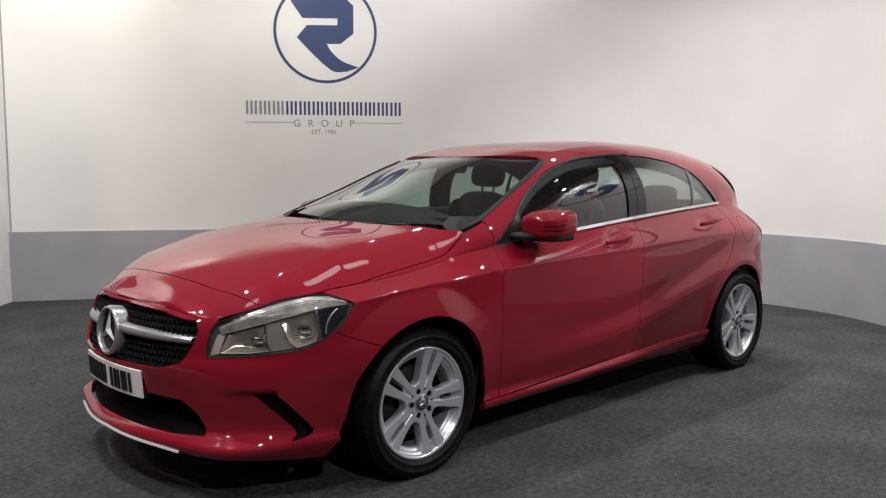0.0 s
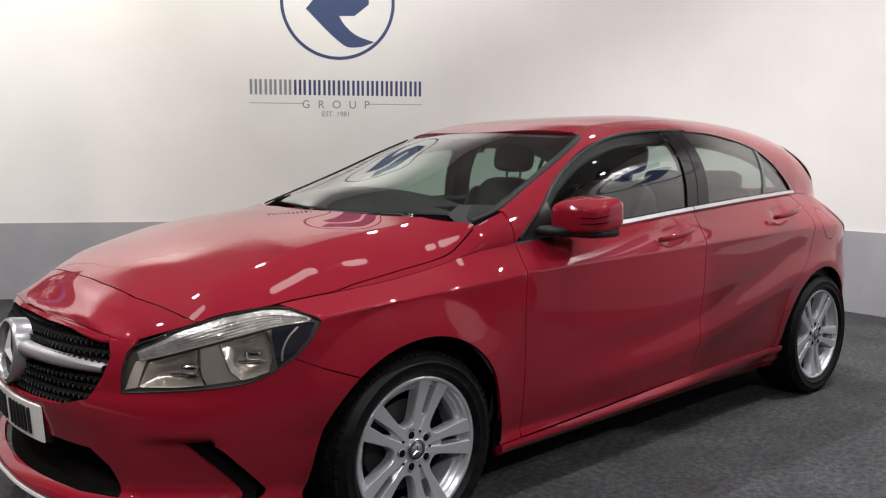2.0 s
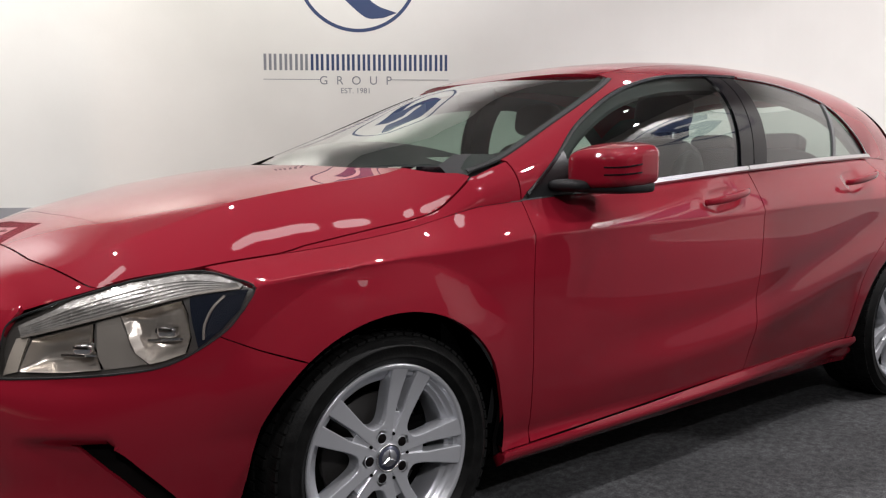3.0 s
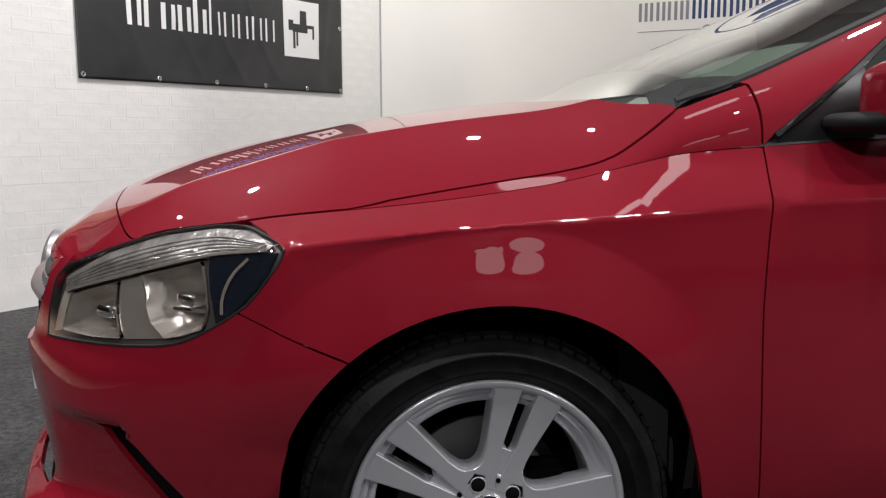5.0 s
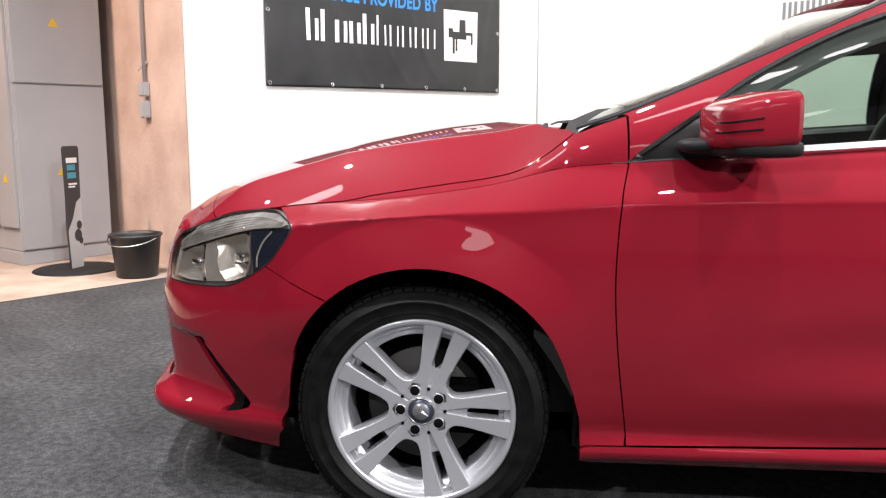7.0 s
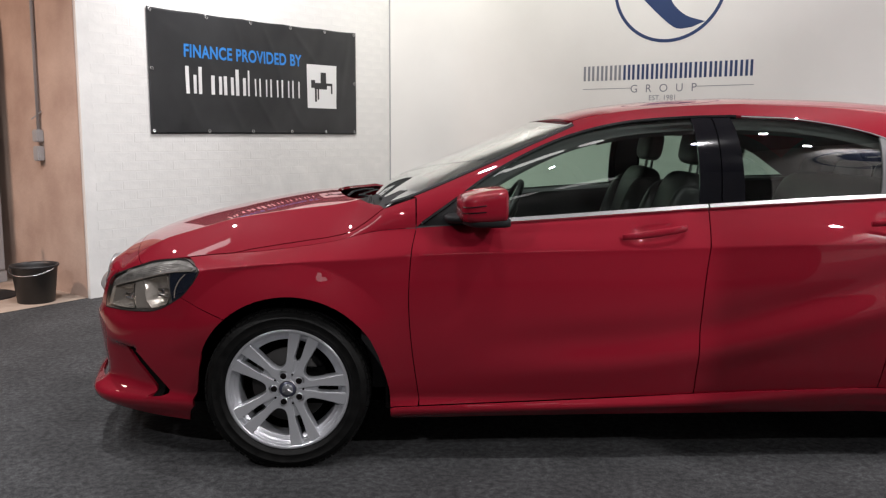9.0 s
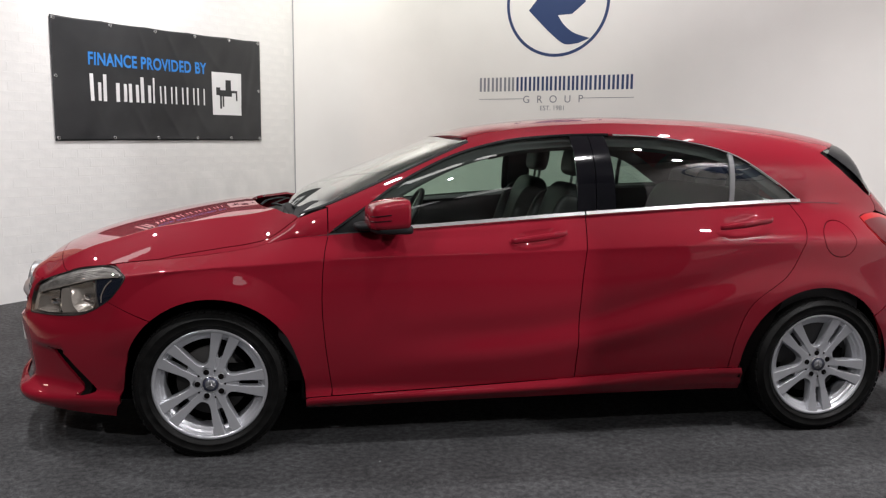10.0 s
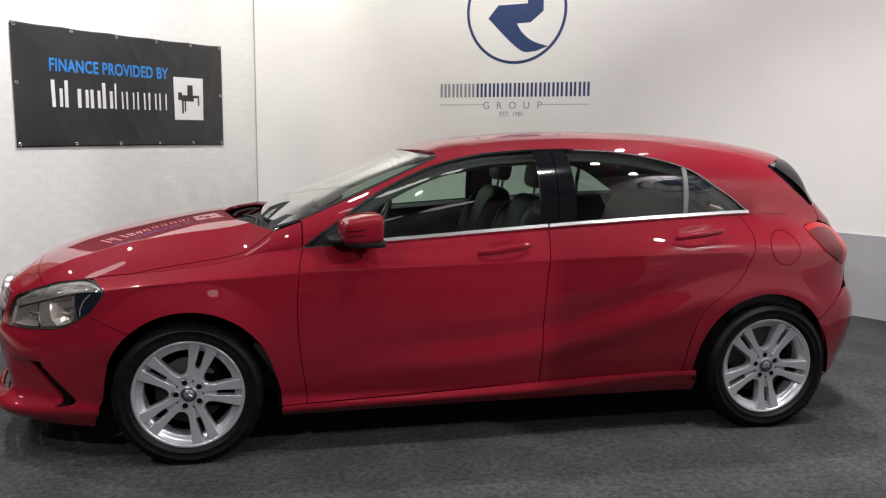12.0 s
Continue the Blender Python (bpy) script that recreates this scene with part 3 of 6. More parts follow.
BONNET_EDGE = [(-1.6, 0.811), (-1.5, 0.824), (-1.415, 0.838), (-1.3, 0.856), (-1.196, 0.872), (-1.121, 0.892), (-1.06, 0.928), (-0.99, 0.982)]
wing_up = ([(-1.58, 0.2)] + on_top([(x + 0.001, z - 0.0016) for x, z in smooth_line(BONNET_EDGE[1:], 6)]) + on_top([(-0.975, 0.984), (-0.92, 1.005), (-0.868, 1.022)])
           + [(-0.866, 0.1), (-1.0, 0.1), (-1.2, 0.1), (-1.4, 0.1)])
for m in (False, True):
    body_part("front_wing", join(panel(on_side(wing + wing_top), side, step=0.022, mirror=m, lines=shoulder(-1.66, -0.9) + [on_side(arc(-1.345, 0.305, rr, 165, 15, 60)) for rr in (0.474, 0.48, 0.485, 0.49, 0.496)]), panel(wing_up, top, step=0.022, aspect=110, depth=0.004, mirror=m)), PAINT, car)
front_door = DOOR_A + line_z(SILL, -0.852, 0.204, 20, 0.002) + shift(DOOR_B[::-1], -G) + line_z(ZT, 0.24, -0.86, 24)
rear_door = shift(DOOR_B, G) + line_z(SILL, 0.21, 0.915, 14, 0.002) + shift(DOOR_C[::-1], -G) + line_z(ZT, 1.228, 0.25, 20)
HANDLES = ((0.025, 0.905), (0.965, 0.955))
cup_rings = [on_side([(hx + 0.082 * k * math.copysign(abs(math.cos(a)) ** 0.6, math.cos(a)), hz - 0.007 + 0.14 * 0.082 * k * math.cos(a) + 0.031 * k * math.copysign(abs(math.sin(a)) ** 0.6, math.sin(a))) for a in np.linspace(0, 2 * math.pi, 49)])
             for hx, hz in HANDLES for k in (0.55, 0.72, 0.86, 0.97, 1.08, 1.2)]
for nm, lp in (("front_door", front_door), ("rear_door", rear_door)):
    body_part(nm, panel(on_side(lp), side, step=0.018, lines=shoulder(-0.85, 1.2) + cup_rings), PAINT, car, "red door panel with a rising crease")
    body_part(nm, panel(on_side(lp), side, step=0.03, mirror=True), PAINT, car)
def proud_side(u, v):
    p = np.array(side(u, v))
    f = np.clip((SILL(p[..., 0]) - p[..., 2]) / 0.06, 0, 1.6)
    p[..., 1] -= 0.004 + 0.014 * np.sin(np.pi * np.clip(0.12 + 0.95 * f, 0, 1)) - 0.022 * np.clip(f - 0.5, 0, 2)
    return p


sill = ([(-0.962, 0.224)] + line_z(SILL, -0.95, 0.975, 24) + [(0.985, 0.27), (0.99, 0.192)] + [(0.3, 0.186), (-0.2, 0.184), (-0.94, 0.172), (-0.962, 0.18)])
both("side_sill", on_side(sill), PAINT, car, "red sill between the wheels", surf=proud_side, step=0.013, depth=0.03)
quarter = (shift(DOOR_C, G) + [(0.921, 0.302), (0.975, 0.302)] + arc(*ARCH_R, 179, 38)
           + [(1.66, 0.56), (1.74, 0.62), (1.82, 0.70), (1.86, 0.765), (1.845, 0.79), (1.778, 0.784), (1.70, 0.824), (1.631, 0.865), (1.589, 0.928), (1.577, 0.972), (1.605, 0.984), (1.67, 0.99)] + line_z(ZT, 1.735, 1.236, 12))
FUEL = (1.415, 0.882, 0.081)
both("rear_quarter", on_side(quarter), PAINT, car, step=0.025, holes=[on_side(arc(*FUEL, 0, 350, 35))])
body_part("fuel_flap", panel(on_side(arc(FUEL[0], FUEL[1], FUEL[2] - 0.0036, 0, 350, 35)), side, step=0.02), PAINT, car)
rear_b = (arc(*ARCH_R, 37, 4) + [(1.685, 0.2), (1.70, 0.175), (1.85, 0.175)] )
rb = on_side(rear_b) + [(s, 0.18) for s in np.linspace(s_of_x(1.86, 0.18), SMAX - 0.004, 14)] + [(s, 0.66) for s in np.linspace(SMAX - 0.004, s_of_x(1.82, 0.66), 14)] + on_side([(1.745, 0.618), (1.664, 0.556)])
both("rear_bumper", rb, PAINT, car, step=0.035)
TAIL = smooth_line([(1.584, 0.972), (1.595, 0.93), (1.635, 0.87), (1.70, 0.83), (1.778, 0.79), (1.85, 0.80), (1.90, 0.86), (1.90, 0.915), (1.86, 0.945), (1.78, 0.97), (1.70, 0.985), (1.63, 0.982), (1.584, 0.972)], 5)[:-1]

def mirrored(loop):
    """Close a loop across the car: the left half, then its twin."""
    return loop + [(x, 180 - a) for x, a in loop[::-1]]


def on_y(pts):
    return [(x, a_of_y(x, y)) for x, y in pts]


def inset(surf, d):
    """The same surface a little further in."""
    def f(u, v):
        p = np.array(surf(u, v))
        p[..., 1] *= 1 - d / 0.8
        p[..., 0] -= np.sign(p[..., 0]) * d * np.clip((np.abs(p[..., 0]) - 1.3) / 0.7, 0, 1)
        return p
    return f


# bonnet
front_line = on_y([(-2.062, 0.0), (-2.056, 0.2), (-2.032, 0.4), (-1.98, 0.575), (-1.94, 0.64)])
edge_line = on_top(line_z(ZT, -1.93, -1.75, 8, 0.002)) + on_top(line_z(ZT, -1.73, -1.57, 8, 0.0022)) + on_top([(x - 0.001, z + 0.0012) for x, z in smooth_line(BONNET_EDGE[1:], 6)])
rear_line = on_y([(-1.01, 0.695), (-1.065, 0.61), (-1.15, 0.44), (-1.205, 0.2), (-1.235, 0.0)])
ridges = []
for yy in (0.562, 0.57, 0.578):
    row = [(x, a_of_y(x, yy)) for x in np.linspace(-1.97, -1.08, 60)]
    ridges += [row, [(x, 180 - a) for x, a in row]]
body_part("bonnet", panel(mirrored((front_line + edge_line + rear_line)[0:]), top, step=0.022, aspect=110, lines=ridges), PAINT, car, "red bonnet with soft ridges")
NOSE0 = float(PXT[0]) + 0.003
nose = [(NOSE0, 60.0), (NOSE0, 25.0)] + [(x, 0.0) for x in np.linspace(NOSE0 + 0.001, -1.94, 20)] + [(x - 0.004, a) for x, a in front_line[::-1]]
body_part("nose_panel", panel(mirrored(nose), top, step=0.02, aspect=110, depth=0.006), PAINT, car)

lip_v, lip_f = [], []
lip_x = np.linspace(NOSE0 + 0.002, -2.06, 60)
lip_q = np.array([top(x, 0.0) for x in lip_x])
for m in (1, -1):
    k0 = len(lip_v)
    for i, yy in enumerate(np.linspace(0.0, 0.475, 48)):
        u = s_of_y(yy, 0.715) if yy > 0 else 0.0
        p = Vector(side(u, float(ZT(side(u, 0.75)[0]))))
        q = Vector((float(np.interp(yy, -lip_q[:, 1], lip_q[:, 0])), -yy, 0))
        q.z = float(ZT(q.x))
        mid = (p + q) / 2
        for w in (p + Vector((0.002, 0.0, -0.006)), p + Vector((0.0025, 0, -0.001)), mid + Vector((0.003, 0, -0.0015)), q + Vector((0.004, 0, -0.0012)), q + Vector((0.02, 0, -0.003))):
            lip_v.append((w.x, m * w.y, w.z))
    for i in range(47):
        for j in range(4):
            f = (k0 + i * 5 + j, k0 + i * 5 + j + 1, k0 + i * 5 + 6 + j, k0 + i * 5 + 5 + j)
            lip_f.append(f if m < 0 else f[::-1])
part_mesh("nose_lip", mesh_of("nose_lip", lip_v, lip_f, PAINT), car)

# windows' outline, pillars and roof
WIN = [(-0.84, 0.938), (-0.705, 1.032), (-0.546, 1.138), (-0.313, 1.249), (-0.079, 1.313), (0.15, 1.337), (0.337, 1.344), (0.416, 1.343), (0.669, 1.328), (0.949, 1.266), (1.15, 1.147), (1.285, 1.05)]
win = smooth_line(WIN, 6)
SCREEN = [(-0.985, 0.995), (-0.85, 1.041), (-0.588, 1.15), (-0.40, 1.232), (-0.238, 1.302)]
joint = [(x, a_of_y(x, 0.515)) for x in np.linspace(-0.23, 1.56, 30)]
hatch_edge = [(1.455, 1.262), (1.50, 1.216), (1.572, 1.148), (1.65, 1.085), (1.70, 1.058), (1.725, 1.02)]
frame_loop = ([(-0.862, 0.2)] + on_top(win) + [(1.30, 0.0), (1.45, 0.0), (1.60, 0.0), (1.735, 0.0)] + on_top(hatch_edge[::-1]) + [(1.56, a_of_y(1.56, 0.51))] + joint[::-1]
              + on_top(smooth_line(SCREEN, 6)[::-1][:-5]) + on_top([(-0.862, 1.024)]))
both("side_frame", frame_loop, PAINT, car, surf=top, step=0.022, aspect=110)


def ease_shoulder(wide=0.17):
    """One soft surface from the rear quarter up into the roof pillar: its normals turn evenly across their joint."""
    xs = np.linspace(1.2, 1.9, 60)
    for ob in [o for o in car.children if o.name.split(".")[0] in ("side_frame", "rear_quarter")]:
        me = ob.data
        n = len(me.vertices)
        co, nr = np.empty(n * 3), np.empty(n * 3)
        me.vertices.foreach_get("co", co)
        me.vertices.foreach_get("normal", nr)
        co, nr = co.reshape(-1, 3), nr.reshape(-1, 3)
        sg = np.where(co[:, 1] < 0, 1.0, -1.0)
        d = np.abs(co[:, 2] - ZT(co[:, 0]))
        k = np.clip(1 - d / wide, 0, 1) ** 2 * np.clip((co[:, 0] - 1.29) / 0.06, 0, 1)
        aim = np.stack([0.10 + 0 * sg, -0.82 * sg, 0.52 + 0 * sg], -1)
        aim[:, 0] += 0.5 * np.clip((co[:, 0] - 1.5) / 0.4, 0, 1)
        out = nr * (1 - k[:, None]) + aim / np.linalg.norm(aim, axis=1)[:, None] * k[:, None]
        out /= np.linalg.norm(out, axis=1)[:, None]
        out[k < 0.004] = 0
        me.normals_split_custom_set_from_vertices([tuple(q) for q in out])


ease_shoulder()
header = on_y([(-0.236, 0.508), (-0.30, 0.3), (-0.325, 0.15), (-0.333, 0.0)])
spoiler = on_y([(1.66, 0.0), (1.655, 0.25), (1.63, 0.42), (1.565, 0.505)])
roof_loop = header[::-1] + [(x, a + 0.35) for x, a in joint] + spoiler[::-1]
body_part("roof", panel(mirrored(roof_loop), top, step=0.04, aspect=110), PAINT, car, "red roof with rear spoiler")
rear_glass = on_y([(1.668, 0.0), (1.66, 0.3), (1.635, 0.42)]) + on_top([(1.515, 1.258), (1.585, 1.195), (1.705, 1.062)]) + on_y([(1.765, 0.53), (1.83, 0.38), (1.86, 0.2), (1.865, 0.0)])
body_part("rear_window", panel(mirrored(rear_glass), top, step=0.04, aspect=110), BACKGLASS, car, "tinted rear window").visible_shadow = False
blade = on_top([(1.503, 1.259), (1.54, 1.23), (1.578, 1.197), (1.645, 1.128), (1.685, 1.083), (1.694, 1.074)]) + on_y([(1.70, 0.50), (1.66, 0.475), (1.63, 0.46), (1.59, 0.47)])
both("hatch_blade", blade, GLOSSBLACK, car, "gloss black blade beside the rear window", surf=inset(top, -0.004), step=0.02, aspect=110)
hatch_top = (on_y([(1.87, 0.0), (1.865, 0.2), (1.835, 0.38), (1.77, 0.535)]) + on_top([(1.706, 1.057), (1.73, 1.02)]) + [(1.74, 0.0)]
             + [(x, 0.0) for x in np.linspace(1.76, float(PXT[-1]) - 0.004, 16)] + [(float(PXT[-1]) - 0.004, 60.0)])
body_part("tailgate_top", panel(mirrored(hatch_top), top, step=0.025, aspect=110), PAINT, car)
hatch = [(s, 0.664) for s in np.linspace(s_of_x(1.86, 0.68), SMAX - 0.003, 10)] + [(s, 0.945) for s in np.linspace(SMAX - 0.003, s_of_x(1.90, 0.94), 10)]
both("tailgate", hatch, PAINT, car, step=0.04)
TAILRED = material("tail_lamp_red", (0.34, 0.006, 0.009), 0.3, 0.0, 0.25, 0.1)
both("tail_lamp", on_side(TAIL), TAILRED, car, "clear-red tail lamp", step=0.02)
lamp_dark = smooth_line([(1.592, 0.955), (1.60, 0.928), (1.637, 0.876), (1.70, 0.835), (1.772, 0.797), (1.785, 0.85), (1.79, 0.90), (1.785, 0.945), (1.72, 0.964), (1.64, 0.963), (1.592, 0.955)], 4)[:-1]
TAILDARK = material("tail_lamp_smoke", (0.09, 0.012, 0.016), 0.3, 0.0, 0.15, 0.1)
both("tail_lamp_lens", on_side(lamp_dark), TAILDARK, car, surf=inset(side, -0.003), step=0.02)

def sunk_top(d):
    def f(u, v):
        p = np.array(top(u, v))
        p[..., 2] -= d
        return p
    return f


# glass
pane = inset(top, 0.010)
screen_loop = on_top([(x + 0.004, z + 0.004) for x, z in smooth_line(SCREEN, 6)]) + on_y([(-0.242, 0.50), (-0.305, 0.3), (-0.33, 0.15), (-0.338, 0.0)])[0:]
screen_low = on_y([(-1.05, 0.0), (-1.045, 0.25), (-1.01, 0.5), (-0.962, 0.64)])
SX = np.linspace(-0.985, -0.24, 40)
SZ = np.interp(SX, [p[0] for p in SCREEN], [p[1] for p in SCREEN])
SY = np.array([abs(float(top(x, a_of_z(x, z))[1])) for x, z in zip(SX, SZ)])


def screen_surface(x, a):
    """The windscreen: flatter across than the roof's curve, flush at its edges and middle."""
    p = np.array(top(x, a))
    ze, ye = np.interp(p[..., 0], SX, SZ), np.interp(p[..., 0], SX, SY)
    z = ze + (ZC(p[..., 0]) - ze) * (1 - np.clip(np.abs(p[..., 1]) / ye, 0, 1.1) ** 2.1)
    k = np.clip((p[..., 0] + 1.05) / 0.12, 0, 1)
    p[..., 2] += k * (z - p[..., 2]) * (p[..., 0] < -0.24)
    p[..., 2] -= 1.7 * np.clip(-0.89 - p[..., 0], 0, 0.18) ** 2
    return p


ws = body_part("windscreen", panel(mirrored(screen_low + screen_loop), inset(screen_surface, 0.003), step=0.05, aspect=110, depth=0.004), GLASS, car, "raked windscreen of faintly green glass")
ws.visible_shadow = False
rim_wide = curve_of([(-0.985, 0.03), (-0.9, 0.022), (-0.7, 0.015), (-0.24, 0.02)])
rim_edge = [(x, a_of_z(x, z)) for x, z in smooth_line(SCREEN, 6)]
rim_in = [(x, a_of_y(x, abs(float(top(x, a)[1])) - float(rim_wide(x)))) for x, a in rim_edge]
both("screen_border", rim_edge + rim_in[::-1], BLACK, car, "black printed border of the windscreen", surf=inset(screen_surface, 0.009), step=0.02, aspect=110, depth=0.0)
low_out = on_y([(-1.05, 0.0), (-1.045, 0.25), (-1.01, 0.5), (-0.962, 0.64)])
low_in = [(x + 0.05, a) for x, a in on_y([(-1.05, 0.0), (-1.045, 0.25), (-1.01, 0.5), (-0.957, 0.605)])]


def under_screen(u, v):
    p = np.array(screen_surface(u, v))
    p[..., 2] -= 0.006
    return p


body_part("screen_border", panel(mirrored(low_out) + mirrored(low_in)[::-1], under_screen, step=0.03, aspect=110, depth=0.0), BLACK, car)
head_out = on_y([(-0.242, 0.50), (-0.305, 0.3), (-0.33, 0.15), (-0.338, 0.0)])
head_in = [(x - 0.035, a) for x, a in head_out]
body_part("screen_border", panel(mirrored(head_out) + mirrored(head_in)[::-1], under_screen, step=0.03, aspect=110, depth=0.0), BLACK, car)
cowl = on_y([(-1.26, 0.0), (-1.23, 0.2), (-1.175, 0.44), (-1.09, 0.61), (-1.03, 0.69)]) + on_top([(-0.985, 0.99), (-0.95, 1.005)]) + on_y([(-0.945, 0.63), (-0.995, 0.5), (-1.03, 0.25), (-1.035, 0.0)])
body_part("cowl_panel", panel(mirrored(cowl), sunk_top(0.07), step=0.03, aspect=110, depth=0.02), BLACK, car)

corner = on_top([(-1.04, 0.93), (-0.96, 0.94), (-0.84, 0.95), (-0.80, 1.03), (-0.85, 1.055)]) + on_y([(-0.93, 0.60), (-1.0, 0.62)])
both("cowl_corner", corner, BLACK, car, surf=inset(sunk_top(0.012), 0.02), step=0.03, aspect=110, depth=0.0)


def win_part(x0, x1, low, dz=-0.012, n=16, slant0=0.0, slant1=0.0):
    """The window opening between two uprights, from the belt to a little under the outline."""
    xs = [p[0] for p in win]
    zs = [p[1] for p in win]
    up = [(x, float(np.interp(x, xs, zs)) + dz) for x in np.linspace(x0 + slant0, x1 + slant1, n)]
    return [(x, low) for x in np.linspace(x1, x0, n)] + on_top(up)


GREYTRIM = material("grey_window_bar", (0.16, 0.16, 0.165), 0.35)
for nm, x0, x1, mat, s0, s1, lb in (("front_window", -0.66, 0.212, GLASS, 0.0, 0.0, ""), ("rear_side_window", 0.388, 0.93, PRIVACY, -0.02, 0.014, ""), ("quarter_window", 0.953, 1.262, PRIVACY, 0.014, -0.05, "")):
    for m in (False, True):
        ob = body_part(nm, panel(win_part(x0, x1, 0.3, slant0=s0, slant1=s1), pane, step=0.04, aspect=110, depth=0.004, mirror=m), mat, car, lb)
        ob.visible_shadow = False
both("mirror_sail", [(x, 0.3) for x in np.linspace(-0.655, -0.835, 8)] + on_top([(x, float(np.interp(x, [p[0] for p in win], [p[1] for p in win])) - 0.006) for x in np.linspace(-0.83, -0.655, 8)]), material("mirror_sail_satin", (0.014, 0.014, 0.015), 0.33, spec=0.5), car, surf=inset(top, 0.002), step=0.03, aspect=110, depth=0.01)
both("b_pillar", win_part(0.212, 0.294, 0.3, -0.006, slant0=0.0, slant1=0.0), GLOSSBLACK, car, "gloss black door pillar", surf=inset(top, 0.002), step=0.03, aspect=110, depth=0.01)
both("b_pillar", win_part(0.299, 0.388, 0.3, -0.006, slant0=0.0, slant1=-0.02), GLOSSBLACK, car, "gloss black door pillar", surf=inset(top, 0.002), step=0.03, aspect=110, depth=0.01)
both("window_divider", win_part(0.93, 0.953, 0.3, -0.006, n=4, slant0=0.014, slant1=0.014), GREYTRIM, car, surf=inset(top, 0.003), step=0.03, aspect=110, depth=0.01)


def band(name, pts, width, thick, mat, parent, label="", out=(0, -1, 0.25), mirror=False):
    """A flat strip of metal or rubber along a line of points."""
    pts = [Vector(p) for p in pts]
    o = Vector(out).normalized()
    verts, faces = [], []
    for i, p in enumerate(pts):
        t = (pts[min(i + 1, len(pts) - 1)] - pts[max(i - 1, 0)]).normalized()
        up = t.cross(o).normalized()
        n = up.cross(t).normalized()
        if n.dot(o) < 0:
            n = -n
        verts += [p - up * width / 2, p - up * width * 0.35 + n * thick, p + up * width * 0.35 + n * thick, p + up * width / 2]
    for i in range(len(pts) - 1):
        for q in range(4):
            faces.append((i * 4 + q, i * 4 + (q + 1) % 4, i * 4 + 4 + (q + 1) % 4, i * 4 + 4 + q))
    faces += [(3, 2, 1, 0), (len(pts) * 4 - 4, len(pts) * 4 - 3, len(pts) * 4 - 2, len(pts) * 4 - 1)]
    if mirror:
        verts = [Vector((v.x, -v.y, v.z)) for v in verts]
    me = mesh_of(name, verts, faces, mat, False)
    b = bmesh.new()
    b.from_mesh(me)
    bmesh.ops.recalc_face_normals(b, faces=b.faces)
    b.to_mesh(me)
    b.free()
    return part_mesh(name, me, parent, label)


def top3(pts):
    return [Vector(top(x, a_of_z(x, z))) for x, z in pts]


for m in (False, True):
    for x0, x1 in ((-0.62, 0.242), (0.248, 1.285)):
        band("belt_trim", [Vector(top(x, 0.0)) + Vector((0, -0.004, 0.008)) for x in np.linspace(x0, x1, 30)], 0.022, 0.007, SATIN, car, "bright metal strip under the windows", out=(0, -1, 0.55), mirror=m)
    rear_top = [p for p in win if p[0] > 0.40]
    band("window_trim", top3([(x, z - 0.004) for x, z in rear_top]), 0.0045, 0.003, TRIMLINE, car, "bright metal strip over the rear windows", mirror=m)
    band("window_seal", top3([(x, z - 0.005) for x, z in win if x < 0.41]), 0.012, 0.005, SEALGLOSS, car, "black window seal", mirror=m)
    band("wing_seal", [Vector(inset(top, 0.016)(-0.866, a_of_z(-0.866, z))) for z in (0.90, 0.93, 0.97, 1.0, 1.03)], 0.04, 0.002, SEAM, car, mirror=m)
    band("screen_seal", top3(smooth_line(SCREEN, 6)), 0.017, 0.004, BLACK, car, out=(-0.3, -0.5, 0.8), mirror=m)

# the dark seal under the bonnet's edges
for m in (False, True):
    row = [(x, float(ZT(x)) + 0.001) for x in np.linspace(-1.93, -1.56, 16)] + [tuple(p) for p in smooth_line(BONNET_EDGE[1:-1], 6)]
    band("bonnet_seal", [Vector(top(x, a_of_z(x, z))) + Vector((0.0, 0.010, -0.012)) for x, z in row], 0.03, 0.002, SEAM, car, out=(0, -0.7, 0.7), mirror=m)

# gap backing: a dark sheet just inside the panels
gap = [(s, 0.22) for s in np.linspace(s_of_x(-0.98, 0.25), s_of_x(1.0, 0.25), 30)] + [(s_of_x(x, float(ZT(x)) - 0.01), float(ZT(x)) - 0.01) for x in np.linspace(1.3, -1.25, 40)] + on_side([(-0.99, 0.6)])
both("inner_structure", gap, SEAM, car, surf=inset(side, 0.014), step=0.05, depth=0)
tail_gap = [(s, 0.2) for s in np.linspace(s_of_x(1.72, 0.2), SMAX, 16)] + [(s, 0.93) for s in np.linspace(SMAX, s_of_x(1.8, 0.93), 10)] + on_side([(1.62, 1.0), (1.35, 1.02), (1.35, 0.72), (1.62, 0.62)])
both("inner_structure", tail_gap, SEAM, car, surf=inset(side, 0.022), step=0.05, depth=0)
both("inner_structure", [(1.3, 0.5), (1.86, 0.5)] + on_top([(1.72, 1.07), (1.50, 1.27), (1.40, 1.27)]), SEAM, car, surf=inset(top, 0.02), step=0.05, aspect=110, depth=0)


